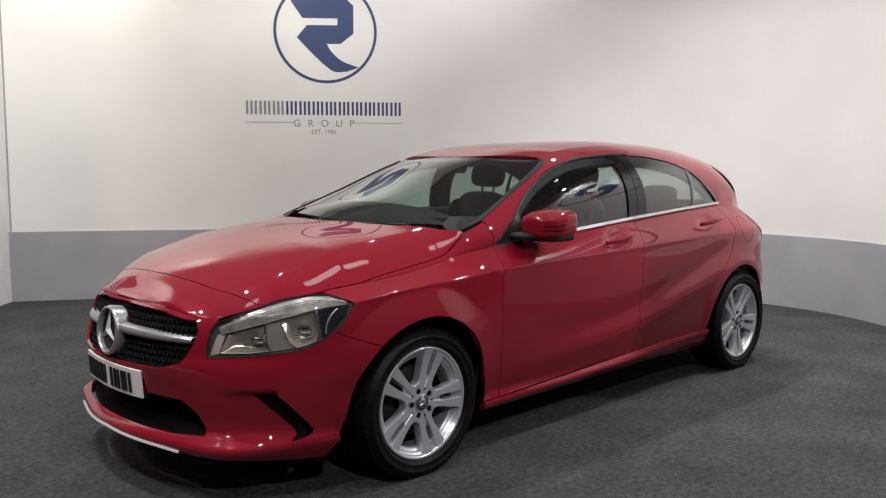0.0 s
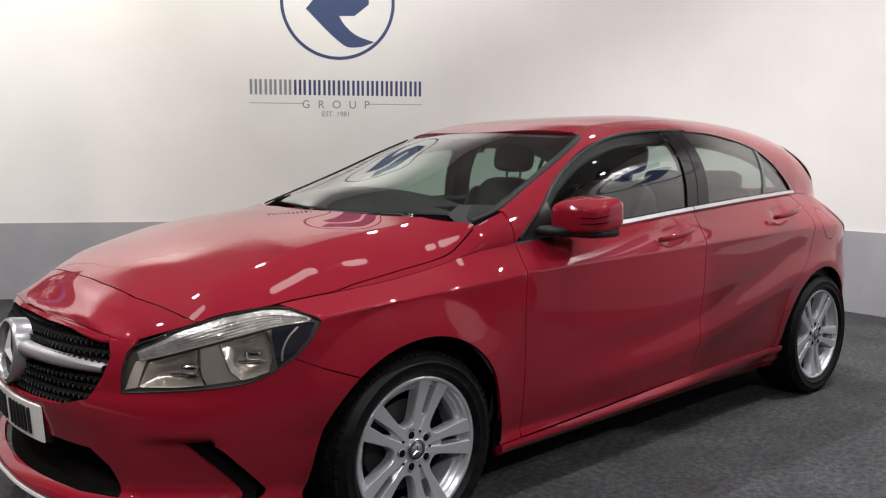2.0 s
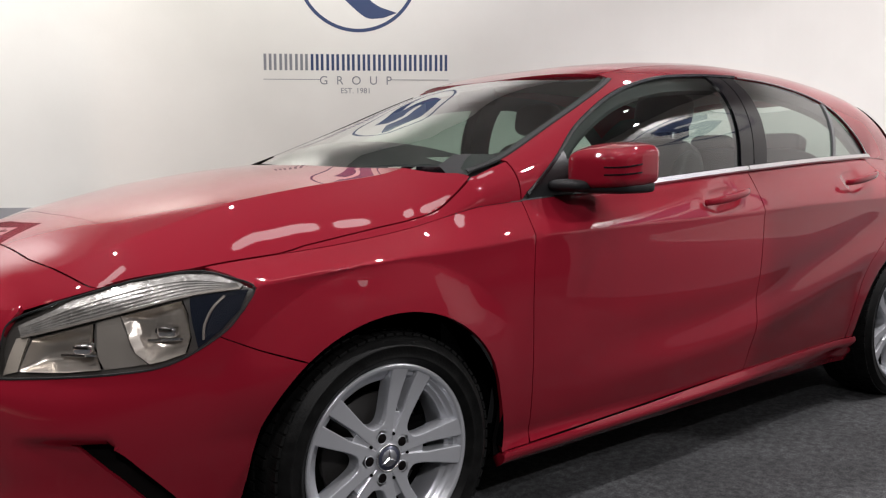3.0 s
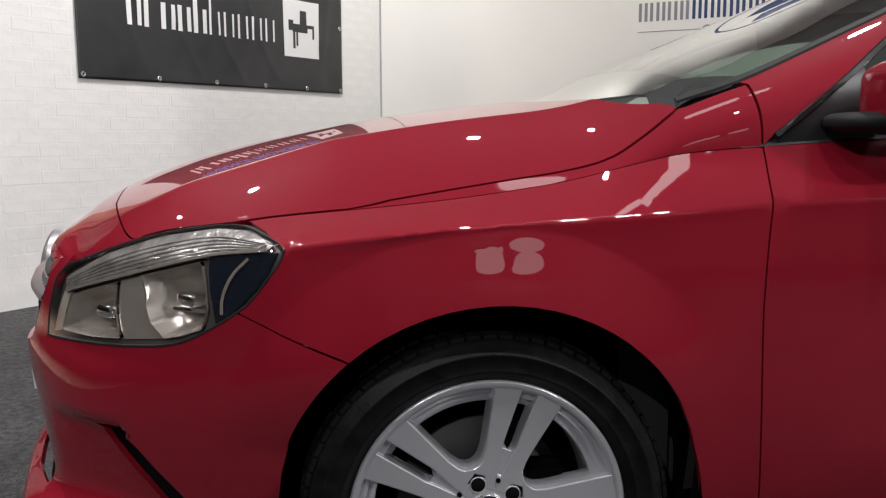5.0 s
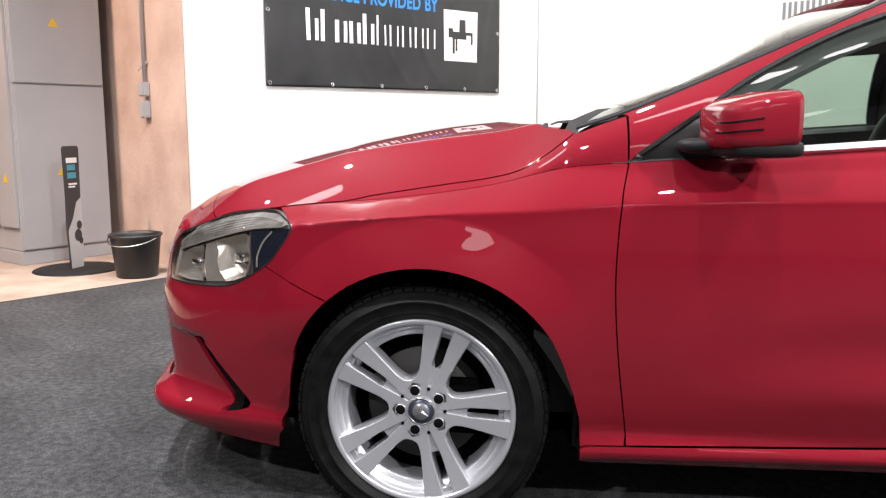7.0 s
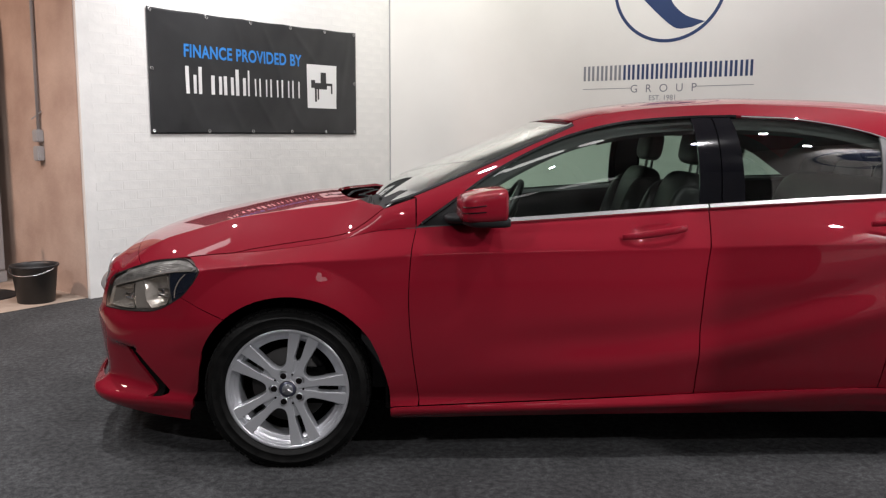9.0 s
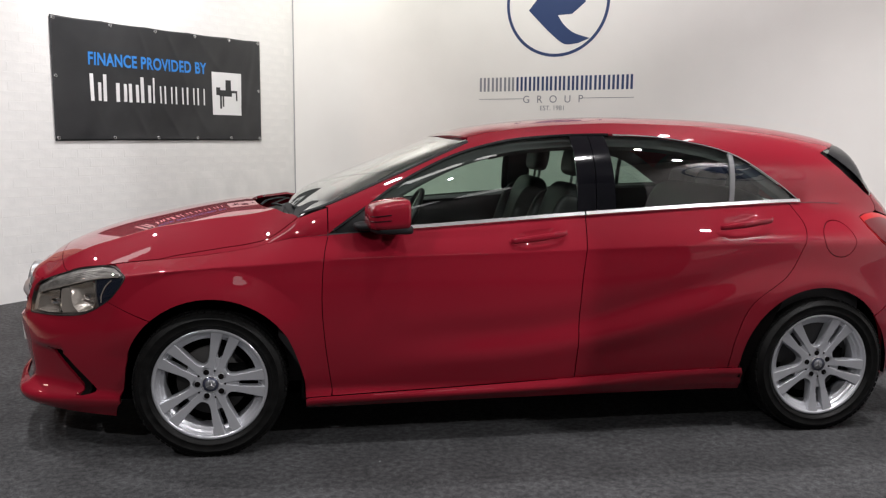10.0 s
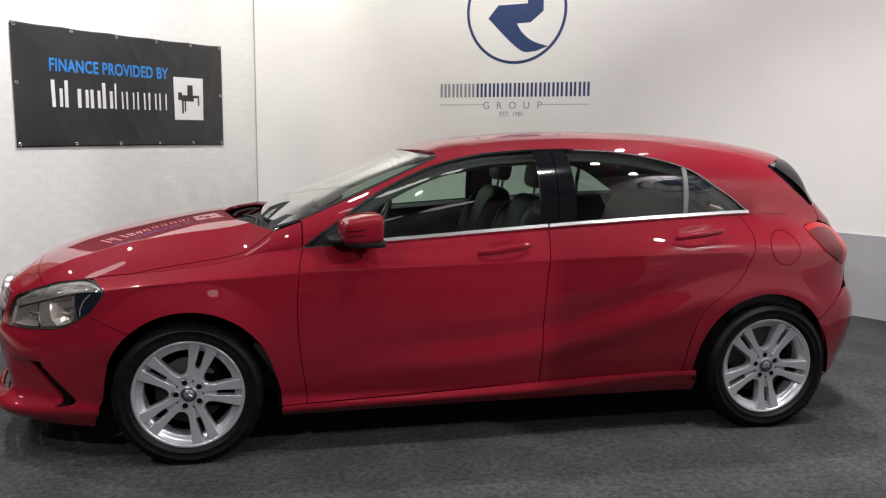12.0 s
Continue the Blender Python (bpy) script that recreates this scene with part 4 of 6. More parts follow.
# wheels
def wheel(name, x, y, turn, flip):
    w = part_mesh(name, None, car, "five twin-spoke silver alloy wheel with black tyre")
    w.matrix_basis = pose(x, y, 0.306, 0, 0, 180 if flip else 0)
    R, RR = 0.309, 0.2334
    prof = [(0.222, -0.012), (RR + 0.002, -0.016), (RR + 0.008, -0.024), (0.248, -0.0295), (0.2495, -0.0315), (0.253, -0.0325), (0.2545, -0.0315), (0.262, -0.0335), (0.276, -0.0335), (0.2775, -0.035), (0.281, -0.0345), (0.2825, -0.0315), (0.296, -0.024), (0.304, -0.012), (R - 0.002, 0.003), (R, 0.03), (R, 0.08)]
    prof += [(R, 0.13), (R, 0.16), (0.30, 0.19), (0.27, 0.2), (0.222, 0.19)]
    v, f = lathe(prof, 96)
    part_mesh("tyre", mesh_of("tyre", v, f, RUBBER), w, "black low-profile tyre")
    tb = bmesh.new()
    for i in range(72):
        a = 2 * math.pi * i / 72
        for y0, y1, off in ((-0.018, 0.018, 0.0), (0.03, 0.075, 0.5), (0.085, 0.13, 0.0)):
            m4 = Matrix.Rotation(-(a + off * 0.087), 4, "Y") @ Matrix.Translation((R + (0.0005 if y0 > 0 else -0.0035), 0, 0))
            box(tb, -0.0035, 0.0035, y0, y1, -0.0105, 0.0105, m=m4)
    tagged(part("tread", tb, RUBBER, w), kind="stuff")
    v, f = lathe([(0.2, 0.19), (0.2, 0.16), (0.184, 0.12), (0.187, 0.05), (0.189, 0.018), (0.191, 0.014), (0.202, 0.010), (0.204, 0.008), (0.206, 0.001), (0.2145, -0.002), (0.2165, -0.004), (0.219, -0.015), (0.222, -0.019), (0.230, -0.0205), (0.2334, -0.018), (0.2334, -0.012)], 96)
    part_mesh("rim", mesh_of("rim", v, f, ALLOY), w, "silver rim barrel")
    # a near-black disc added to close the wheel, as the shade inside it
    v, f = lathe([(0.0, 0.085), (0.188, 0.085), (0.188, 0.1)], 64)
    part_mesh("wheel_back_shade", mesh_of("wheel_back_shade", v, f, UNDER), w)
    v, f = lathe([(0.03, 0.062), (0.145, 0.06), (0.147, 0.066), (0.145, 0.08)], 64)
    part_mesh("brake_disc", mesh_of("brake_disc", v, f, SHADEDSTEEL), w)
    # the caliper takes the same near-black, its shade put into the colour
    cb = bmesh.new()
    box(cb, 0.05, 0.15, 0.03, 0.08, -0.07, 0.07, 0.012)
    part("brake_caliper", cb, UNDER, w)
    # one twin spoke: two flaring legs with a channel between them, open through its outer half
    def leg(sgn):
        rs = np.concatenate([np.linspace(0.040, 0.085, 8), np.linspace(0.1, 0.228, 12)])
        verts, faces = [], []
        for r in rs:
            q = r / RR
            t = (q - 0.3) / 0.7
            o = RR * (0.122 + 0.155 * t + 0.062 * math.exp(-max(t, -0.12) / 0.075))
            ch = RR * (0.014 + 0.036 * min(max((q - 0.27) / 0.25, 0), 1) + 0.012 * max(t - 0.2, 0))
            yf = -0.0035 - 0.0155 * max(t, 0) ** 1.4 + 0.0015 * math.sin(math.pi * min(max(t, 0), 1))
            fl = 0.0075 * (1 - 0.6 * max(t, 0))
            if r < 0.058:
                ch = 0.0008
            if q < 0.52:
                floor = yf + (0.0008 if r < 0.058 else 0.004 + 0.004 * min(max((q - 0.3) / 0.15, 0), 1))
                mid = 0.0
            elif q > 0.83:
                floor, mid = yf + 0.011, 0.0
            else:
                floor, mid = yf + 0.035, ch
            for a_, y_ in ((o + fl * 0.6, yf + 0.04), (o + fl * 0.35, yf + 0.012), (o, yf + 0.0015), (o - 0.0018, yf), (ch + 0.0016, yf), (ch, yf + 0.0014), (ch * 0.93, floor), (mid * 0.92, floor)):
                x_ = min(r, math.sqrt(0.2305 ** 2 - a_ ** 2))
                verts.append((x_, y_, sgn * a_))
        for k in range(len(rs) - 1):
            for j in range(7):
                a_, c_ = k * 8 + j, k * 8 + 8 + j
                faces.append((a_, a_ + 1, c_ + 1, c_))
        e = len(verts) - 8
        faces += [tuple(range(7, -1, -1)), tuple(range(e, e + 8))]
        return verts, (faces if sgn > 0 else [f[::-1] for f in faces])
    sv, sf = join(leg(1), leg(-1))
    me = mesh_of("spoke", sv, sf, ALLOY, False)
    b = bmesh.new()
    b.from_mesh(me)
    bmesh.ops.recalc_face_normals(b, faces=b.faces)
    bmesh.ops.bevel(b, geom=[e for e in b.edges if len(e.link_faces) == 2 and e.calc_face_angle() > 0.6], offset=0.0006, segments=1, affect="EDGES")
    b.to_mesh(me)
    b.free()
    for i in range(5):
        sp = part_mesh("spoke", me, w)
        sp.matrix_basis = Matrix.Rotation(-radians(turn + 72 * i), 4, "Y")
    v, f = lathe([(0.0, -0.003), (0.035, -0.003), (0.045, -0.002), (0.066, -0.001), (0.071, 0.003), (0.073, 0.010), (0.075, 0.05)], 48)
    part_mesh("hub", mesh_of("hub", v, f, ALLOY), w)
    v, f = lathe([(0.0, -0.012), (0.029, -0.011), (0.031, -0.008), (0.0325, -0.003)], 40)
    part_mesh("hub_cap", mesh_of("hub_cap", v, f, material("hub_cap_blue_grey", (0.05, 0.055, 0.085), 0.3, 0.4)), w, "dark blue-grey centre cap")
    v, f = lathe([(0.0, -0.0128), (0.0205, -0.0128), (0.022, -0.010)], 36)
    part_mesh("cap_disc", mesh_of("cap_disc", v, f, material("cap_grey", (0.22, 0.225, 0.24), 0.3, 0.5)), w)
    v, f = lathe([(0.031, -0.0095), (0.0318, -0.0115), (0.0335, -0.0105), (0.0345, -0.003)], 40)
    part_mesh("cap_ring", mesh_of("cap_ring", v, f, SATIN), w)
    sb = bmesh.new()
    star_mesh(sb, 0.0235, 0.004, -0.0130)
    part("cap_emblem", sb, SATIN, w)
    # no hole is cut: flat near-black discs paint the dark of the bolt holes
    hole_v, hole_f = lathe([(0.0, -0.0042), (0.0122, -0.0042), (0.0128, -0.0035)], 24)
    bolt_me = mesh_of("bolt_hole_shade", hole_v, hole_f, SEAM)
    v, f = lathe([(0.0122, -0.0043), (0.0128, -0.0047), (0.0138, -0.0044), (0.0155, -0.001)], 24)
    seat_me = mesh_of("bolt_seat", v, f, ALLOY)
    for i in range(5):
        a = radians(turn + 36 + 72 * i)
        o = part_mesh("bolt_hole_shade", bolt_me, w)
        o.matrix_basis = Matrix.Translation((0.0525 * math.cos(a), 0, 0.0525 * math.sin(a)))
        o = part_mesh("bolt_seat", seat_me, w)
        o.matrix_basis = Matrix.Translation((0.0525 * math.cos(a), 0, 0.0525 * math.sin(a)))
    # small near-black caps paint the dark of the spoke holes likewise
    bv, bf = lathe([(0.0, -0.0032), (0.0038, -0.0032), (0.0042, 0.004)], 12)
    pin_me = mesh_of("spoke_hole_shade", bv, bf, UNDER)
    for i in range(5):
        a = radians(turn + 72 * i)
        o = part_mesh("spoke_hole_shade", pin_me, w)
        o.matrix_basis = Matrix.Translation((0.0585 * math.cos(a), -0.0025, 0.0585 * math.sin(a)))
    return w


def star_mesh(b, r, h, y):
    """A three-pointed ridge star in the x-z plane, facing -y."""
    c = b.verts.new((0, y - h, 0))
    ring = []
    for i in range(6):
        a = radians(90 + 60 * i)
        q = r if i % 2 == 0 else r * 0.2
        ring.append(b.verts.new((q * math.cos(a), y, q * math.sin(a))))
    for i in range(6):
        b.faces.new((c, ring[i], ring[(i + 1) % 6]))
    bmesh.ops.recalc_face_normals(b, faces=b.faces)
    for f in b.faces:
        if f.normal.y > 0:
            f.normal_flip()


wheel("front_wheel", -1.35, -0.852, 0, False)
wheel("rear_wheel", 1.349, -0.852, -12, False)
wheel("front_wheel", -1.35, 0.852, 20, True)
wheel("rear_wheel", 1.349, 0.852, 40, True)
for cx, cz, r in (ARCH_F, ARCH_R):
    for sgn in (-1, 1):
        verts, faces = [], []
        n = 40
        for i in range(n + 1):
            a = radians(-9 + 198 * i / n)
            low = min(max((-9 + 198 * i / n - 140) / 30, 0), 1) * (cx < 0)
            for rr, y in ((r + 0.002 + 0.03 * low, 0.862 - 0.12 * low), (r + 0.02 + 0.02 * low, 0.80 - 0.08 * low), (r + 0.02, 0.56), (0.0, 0.56)):
                verts.append((cx + rr * math.cos(a), sgn * y, cz + rr * math.sin(a)))
        for i in range(n):
            for q in range(3):
                faces.append((i * 4 + q, i * 4 + q + 1, i * 4 + 5 + q, i * 4 + 4 + q))
        part_mesh("wheel_arch_liner", mesh_of("wheel_arch_liner", verts, faces, UNDER), car, "matt black arch liner")
ub = bmesh.new()
box(ub, -1.95, 1.9, -0.6, 0.6, 0.17, 0.24, 0.02)
part("underbody", ub, UNDER, car)
ub = bmesh.new()
box(ub, -0.99, 0.97, -0.79, 0.79, 0.19, 0.26, 0.02)
part("underbody", ub, UNDER, car)

# ---- nose: grille, emblem, plate, intakes, lamps ----
SILVERTRIM = material("silver_lip_paint", (0.6, 0.6, 0.6), 0.35, 0.2)
MESHBLACK = material("grille_black", (0.01, 0.01, 0.011), 0.35)


def sunk(d):
    def f(u, v):
        p = np.array(side(u, v))
        p[..., 0] += d
        return p
    return f


g_loop = on_nose([(y * 1.03, z) for y, z in GRILLE])
both("grille_backing", [(0.0, 0.727)] + g_loop + [(0.0, 0.5)], SEAM, car, surf=sunk(0.035), step=0.03, depth=0.0)
grid_v, grid_f = [], []
rows, pitch = 9, 0.0245
for m in (-1, 1):
    for j in range(rows):
        z = 0.513 + j * pitch
        for i in range(24):
            y = (i + 0.5 * (j % 2)) * 0.0215
            if not inside((y, z), [(0, 0.73)] + [tuple(p) for p in GRILLE] + [(0, 0.5)]):
                continue
            p = side(s_of_y(y, z), z)
            k = len(grid_v)
            x = p[0] + 0.018
            for dy, dz, dx in ((-0.0095, 0, 0), (0, 0.0105, 0), (0.0095, 0, 0), (0, -0.0105, 0), (-0.004, 0, 0.02), (0, 0.005, 0.02), (0.004, 0, 0.02), (0, -0.005, 0.02)):
                grid_v.append((x + dx, m * (y + dy), z + dz))
            for q in range(4):
                grid_f.append((k + q, k + (q + 1) % 4, k + 4 + (q + 1) % 4, k + 4 + q))
part_mesh("grille_mesh", mesh_of("grille_mesh", grid_v, grid_f, MESHBLACK, False), car, "black diamond mesh of the grille")
EM = Vector((-2.288, 0.0, 0.612))
for m in (1, -1):
    pts, n = [], 14
    verts, faces = [], []
    for i in range(n + 1):
        y = 0.085 + (0.475 - 0.085) * i / n
        t = i / n
        z = 0.632 - 0.012 * t
        hgt = 0.021 - 0.006 * t ** 2
        x = float(side(s_of_y(y, z), z)[0]) - 0.006 + 0.014 * t
        for dx, dz in ((0.03, -hgt), (0.0, -hgt * 0.7), (-0.006, 0.0), (0.0, hgt * 0.7), (0.03, hgt)):
            verts.append((x + dx, m * y, z + dz))
    for i in range(n):
        for q in range(4):
            f = (i * 5 + q, i * 5 + q + 1, i * 5 + 6 + q, i * 5 + 5 + q)
            faces.append(f if m > 0 else f[::-1])
    part_mesh("grille_bar", mesh_of("grille_bar", verts, [f[::-1] for f in faces], BADGE), car, "satin silver grille bar")
emblem = part_mesh("emblem", None, car, "large chrome ring emblem in the grille")
emblem.matrix_basis = Matrix.Translation(EM) @ Matrix.Rotation(radians(-90), 4, "Z") @ Matrix.Rotation(radians(-6), 4, "X")
v, f = lathe([(0.084, 0.03), (0.084, 0.004), (0.0865, -0.005), (0.091, -0.007), (0.096, -0.004), (0.1, 0.006), (0.1, 0.05)], 72)
part_mesh("ring", mesh_of("ring", v, f, BADGE), emblem, "bright silver ring")
v, f = lathe([(0.0, 0.016), (0.0845, 0.016)], 48)
part_mesh("disc", mesh_of("disc", v, f, BLACK), emblem)
sb = bmesh.new()
star_mesh(sb, 0.087, 0.014, 0.006)
part("star", sb, material("star_silver", (0.5, 0.5, 0.51), 0.35, 0.2), emblem, "chrome three-armed ridge")

# plate
plate = part_mesh("number_plate", None, car, "white registration plate with plain dark bars")
plate.matrix_basis = pose(-2.292, 0, 0.43, 0, -4, 0)
pv, pf = [], []
n = 20
for i in range(n + 1):
    y = -0.26 + 0.52 * i / n
    bow = 0.35 * y * y
    for dx, z in ((0.006, -0.0555), (0.0, -0.0545), (0.0, 0.0545), (0.006, 0.0555)):
        pv.append((bow + dx, y, z))
for i in range(n):
    for q in range(3):
        pf.append((i * 4 + q, i * 4 + q + 1, i * 4 + 5 + q, i * 4 + 4 + q))
pf += [(0, 3, 2, 1), (n * 4, n * 4 + 1, n * 4 + 2, n * 4 + 3)]
PLATEWHITE = material("plate_white", (0.72, 0.72, 0.70), 0.3)
part_mesh("plate_face", mesh_of("plate_face", pv, [q[::-1] for q in pf], PLATEWHITE, False), plate)
for i, y in enumerate((0.205, 0.15, 0.095, 0.04, -0.055, -0.115, -0.17)):
    b = bmesh.new()
    for yy in (y - 0.016, y + 0.016):
        box(b, 0.35 * yy * yy - 0.006, 0.35 * yy * yy + 0.006, yy - 0.0075, yy + 0.0075, -0.039, 0.039)
    part("plate_bar", b, BLACK, plate)
pb = bmesh.new()
box(pb, -2.258, -2.2, -0.262, 0.265, 0.37, 0.49, 0.01)
part("plate_holder", pb, BLACK, car)

# intakes
both("lower_intake", on_nose([(0.0, 0.41), (0.30, 0.412), (0.46, 0.405), (0.52, 0.35), (0.575, 0.255), (0.4, 0.24), (0.0, 0.236)]), SEAM, car, surf=sunk(0.05), step=0.03, depth=0.0)
both("side_vent", on_nose([(0.60, 0.44), (0.72, 0.42), (0.752, 0.33), (0.766, 0.225), (0.70, 0.225), (0.665, 0.32)]), SEAM, car, surf=sunk(0.03), step=0.03, depth=0.0)
for m in (False, True):
    lip = [Vector(side(s, 0.226 - 0.03 * s)) + Vector((-0.003, 0, -0.004)) for s in np.linspace(0.0, 0.52, 24)]
    band("splitter_trim", lip, 0.011, 0.004, SILVERTRIM, car, "bright strip along the front splitter", out=(-1, -0.25, 0.3), mirror=m)

# headlamps
SILVERREF = material("lamp_reflector", (0.52, 0.475, 0.425), 0.24, 0.65)
LAMPDARK = material("lamp_corner_dark", (0.012, 0.015, 0.024), 0.12)
LAMPGREY = material("lamp_housing_grey", (0.075, 0.07, 0.065), 0.3, 0.1)
LAMPSTEM = material("lamp_stem_beige", (0.46, 0.41, 0.35), 0.3, 0.2)
DRL = vary(material("lamp_light_guide", (0.27, 0.26, 0.245), 0.24, 0.3), (0.17, 0.163, 0.153), (0.36, 0.345, 0.325), 26, 0.25, 60, detail=3.0)
STRIP_LOW = [(-2.095, 0.652), (-2.0, 0.684), (-1.9, 0.715), (-1.8, 0.741), (-1.71, 0.752)]
STRIP_TOP = [(-2.098, 0.674), (-2.0, 0.722), (-1.9, 0.754), (-1.8, 0.77), (-1.71, 0.762)]
BOWLS = (("main_reflector", [(-2.078, 0.648), (-2.03, 0.666), (-1.978, 0.683), (-1.983, 0.64), (-1.972, 0.588), (-2.03, 0.582), (-2.105, 0.580), (-2.092, 0.615)], (-2.0, 0.632), 0.05),
         ("dip_reflector", [(-1.93, 0.699), (-1.88, 0.713), (-1.822, 0.729), (-1.815, 0.70), (-1.812, 0.65), (-1.822, 0.618), (-1.86, 0.604), (-1.888, 0.598), (-1.912, 0.622), (-1.92, 0.65)], (-1.862, 0.662), 0.06))
DIVIDER = smooth_line([(-1.974, 0.685), (-1.934, 0.697)], 4) + smooth_line([(-1.926, 0.66), (-1.918, 0.625), (-1.893, 0.597)], 4) + smooth_line([(-1.968, 0.587), (-1.978, 0.62), (-1.974, 0.685)], 4)[:-1]


def inward(d):
    """The lamp's face moved straight in by d metres."""
    def f(u, v):
        p = np.array(side(u, v))
        return p + d * np.array((0.74, 0.66, 0.0))
    return f


def bowl_face(loop, depth, wall=0.022):
    """A reflector: steep side walls that round into a shallow dish."""
    q = np.array(loop)
    a, c = q, np.roll(q, -1, axis=0)
    mx, mz = q.mean(axis=0)

    def f(u, v):
        p = np.array(side(u, v))
        at = np.stack([p[..., 0], p[..., 2]], -1)
        w = at[:, None, :] - a[None]
        e = (c - a)[None]
        k = np.clip((w * e).sum(-1) / (e * e).sum(-1), 0, 1)
        gap = np.linalg.norm(w - e * k[..., None], axis=-1).min(axis=1)
        g = np.clip(gap / wall, 0, 1)
        r2 = ((at[:, 0] - mx) / 0.06) ** 2 + ((at[:, 1] - mz) / 0.05) ** 2
        dip = 0.008 + (depth - 0.008) * (1 - (1 - g) ** 2) * (1 - 0.28 * np.clip(r2, 0, 1))
        return p + dip[:, None] * np.array((0.74, 0.66, 0.0))
    return f


def flip_y(pts, m):
    return [(x, -y if m else y, z) for x, y, z in pts]


for m in (False, True):
    lamp = part_mesh("headlamp", None, car, "clear headlamp with chrome reflectors and a pale light strip")
    lens = body_part("lens", panel(lamp_uv, side, step=0.02, depth=0.006, mirror=m), CLEAR, lamp, "clear plastic lens")
    lens.visible_shadow = False
    holes = [on_side(lp) for _, lp, _, _ in BOWLS]
    body_part("housing", panel(on_side([tuple(q) for q in LAMP]), inward(0.016), step=0.016, depth=0.0, mirror=m, holes=holes), LAMPGREY, lamp, "dark grey lamp surround")
    rimv, rimf = [], []
    for u, z in lamp_uv:
        rimv += [tuple(inward(0.0015)(u, z)), tuple(inward(0.016)(u, z))]
    k = len(lamp_uv)
    for i in range(k):
        j = (i + 1) % k
        rimf.append((2 * i, 2 * j, 2 * j + 1, 2 * i + 1))
    part_mesh("housing_wall", mesh_of("housing_wall", flip_y(rimv, m), rimf, LAMPGREY), lamp)
    strip = STRIP_TOP[:1] + [(-2.0, 0.728), (-1.9, 0.761), (-1.8, 0.777), (-1.735, 0.776), (-1.70, 0.758)] + STRIP_LOW[::-1]
    body_part("light_strip", panel(on_side(strip), inward(0.008), step=0.014, depth=0.012, mirror=m), DRL, lamp, "pale daytime light strip")
    stem = [(-2.104, 0.648), (-2.083, 0.655), (-2.108, 0.579), (-2.131, 0.570)]
    body_part("light_stem", panel(on_side(stem), inward(0.010), step=0.014, depth=0.006, mirror=m), LAMPSTEM, lamp, "beige inner light guide")
    body_part("divider", panel(on_side([tuple(q) for q in DIVIDER]), inward(0.013), step=0.01, depth=0.01, mirror=m), SILVERREF, lamp, "silver web between the reflectors")
    for nm, lp, (cx, cz), deep_by in BOWLS:
        body_part(nm, panel(on_side(lp), bowl_face(lp, deep_by), step=0.007, depth=0.0, mirror=m), SILVERREF, lamp, "chrome lamp reflector")
        p = Vector(inward(deep_by * 0.62)(s_of_x(cx, cz), cz))
        turn = Matrix.Rotation(radians(42 if m else -42), 4, "Z")
        spot = Matrix.Translation((p.x, -p.y if m else p.y, p.z)) @ turn
        wide = 0.034 if nm == "main_reflector" else 0.02
        v, f = rounded(0, 0, 0, 0.022, wide, 0.013, 0.5, 0.45, 24, 14)
        o = part_mesh("bulb_shield", mesh_of("bulb_shield", v, f, CHROME), lamp, "chrome bulb shield")
        o.matrix_basis = spot
        v, f = rounded(-0.017, 0, 0.001, 0.012, wide * 0.62, 0.0065, 0.6, 0.6, 18, 10)
        o = part_mesh("bulb", mesh_of("bulb", v, f, GLOSSBLACK), lamp, "dark glass bulb tip")
        o.matrix_basis = spot
        row = [Vector(inward(deep_by * 0.8)(s_of_x(x, cz - 0.022), cz - 0.022)) for x in np.linspace(cx - 0.05, cx + 0.02, 9)]
        band("reflector_step", row, 0.007, 0.004, CHROME, lamp, out=(-0.6, -0.7, 0.5), mirror=m)
    rear = [(-1.808, 0.736), (-1.74, 0.746), (-1.695, 0.748), (-1.715, 0.705), (-1.755, 0.662), (-1.80, 0.627), (-1.805, 0.66)]
    body_part("dark_corner", panel(on_side(rear), inward(0.012), step=0.016, depth=0.012, mirror=m), LAMPDARK, lamp, "dark blue-black lamp corner")
    # a thin silver band draws a glint into the dark corner
    glint = [Vector(inward(0.010)(s_of_x(x, z), z)) for x, z in smooth_line([(-1.742, 0.737), (-1.768, 0.71), (-1.785, 0.675), (-1.788, 0.645)], 5)]
    band("corner_glint", glint, 0.006, 0.002, SILVERREF, lamp, out=(-0.6, -0.8, 0.2), mirror=m)
    low, high = smooth_line(STRIP_LOW, 5), smooth_line(STRIP_TOP, 5)
    for k in (0.0, 0.18, 0.34, 0.5, 0.66, 0.82):
        line = [Vector(inward(0.0075)(s_of_x(x, z + k * (zt - z)), z + k * (zt - z))) for (x, z), (_, zt) in zip(low, high)]
        band("strip_rib", line, 0.0028 if k else 0.006, 0.0012 if k else 0.003, DRL if k else SILVERREF, lamp, out=(-0.6, -0.8, 0.2), mirror=m)
    for k in range(11):
        x = -2.085 + 0.034 * k
        zl, zh = float(np.interp(x, [q[0] for q in STRIP_LOW], [q[1] for q in STRIP_LOW])), float(np.interp(x + 0.012, [q[0] for q in STRIP_TOP], [q[1] for q in STRIP_TOP]))
        line = [Vector(inward(0.0073)(s_of_x(x + 0.012 * f, zl + (zh - zl) * f), zl + (zh - zl) * f)) for f in (0.0, 0.5, 1.0)]
        band("strip_rib", line, 0.002, 0.0006, DRL, lamp, out=(-0.6, -0.8, 0.2), mirror=m)
    ring = [Vector(side(*q)) for q in lamp_uv] + [Vector(side(*lamp_uv[0]))]
    band("lamp_seal", ring, 0.0045, 0.001, BLACK, lamp, out=(-0.7, -0.7, 0.1), mirror=m)


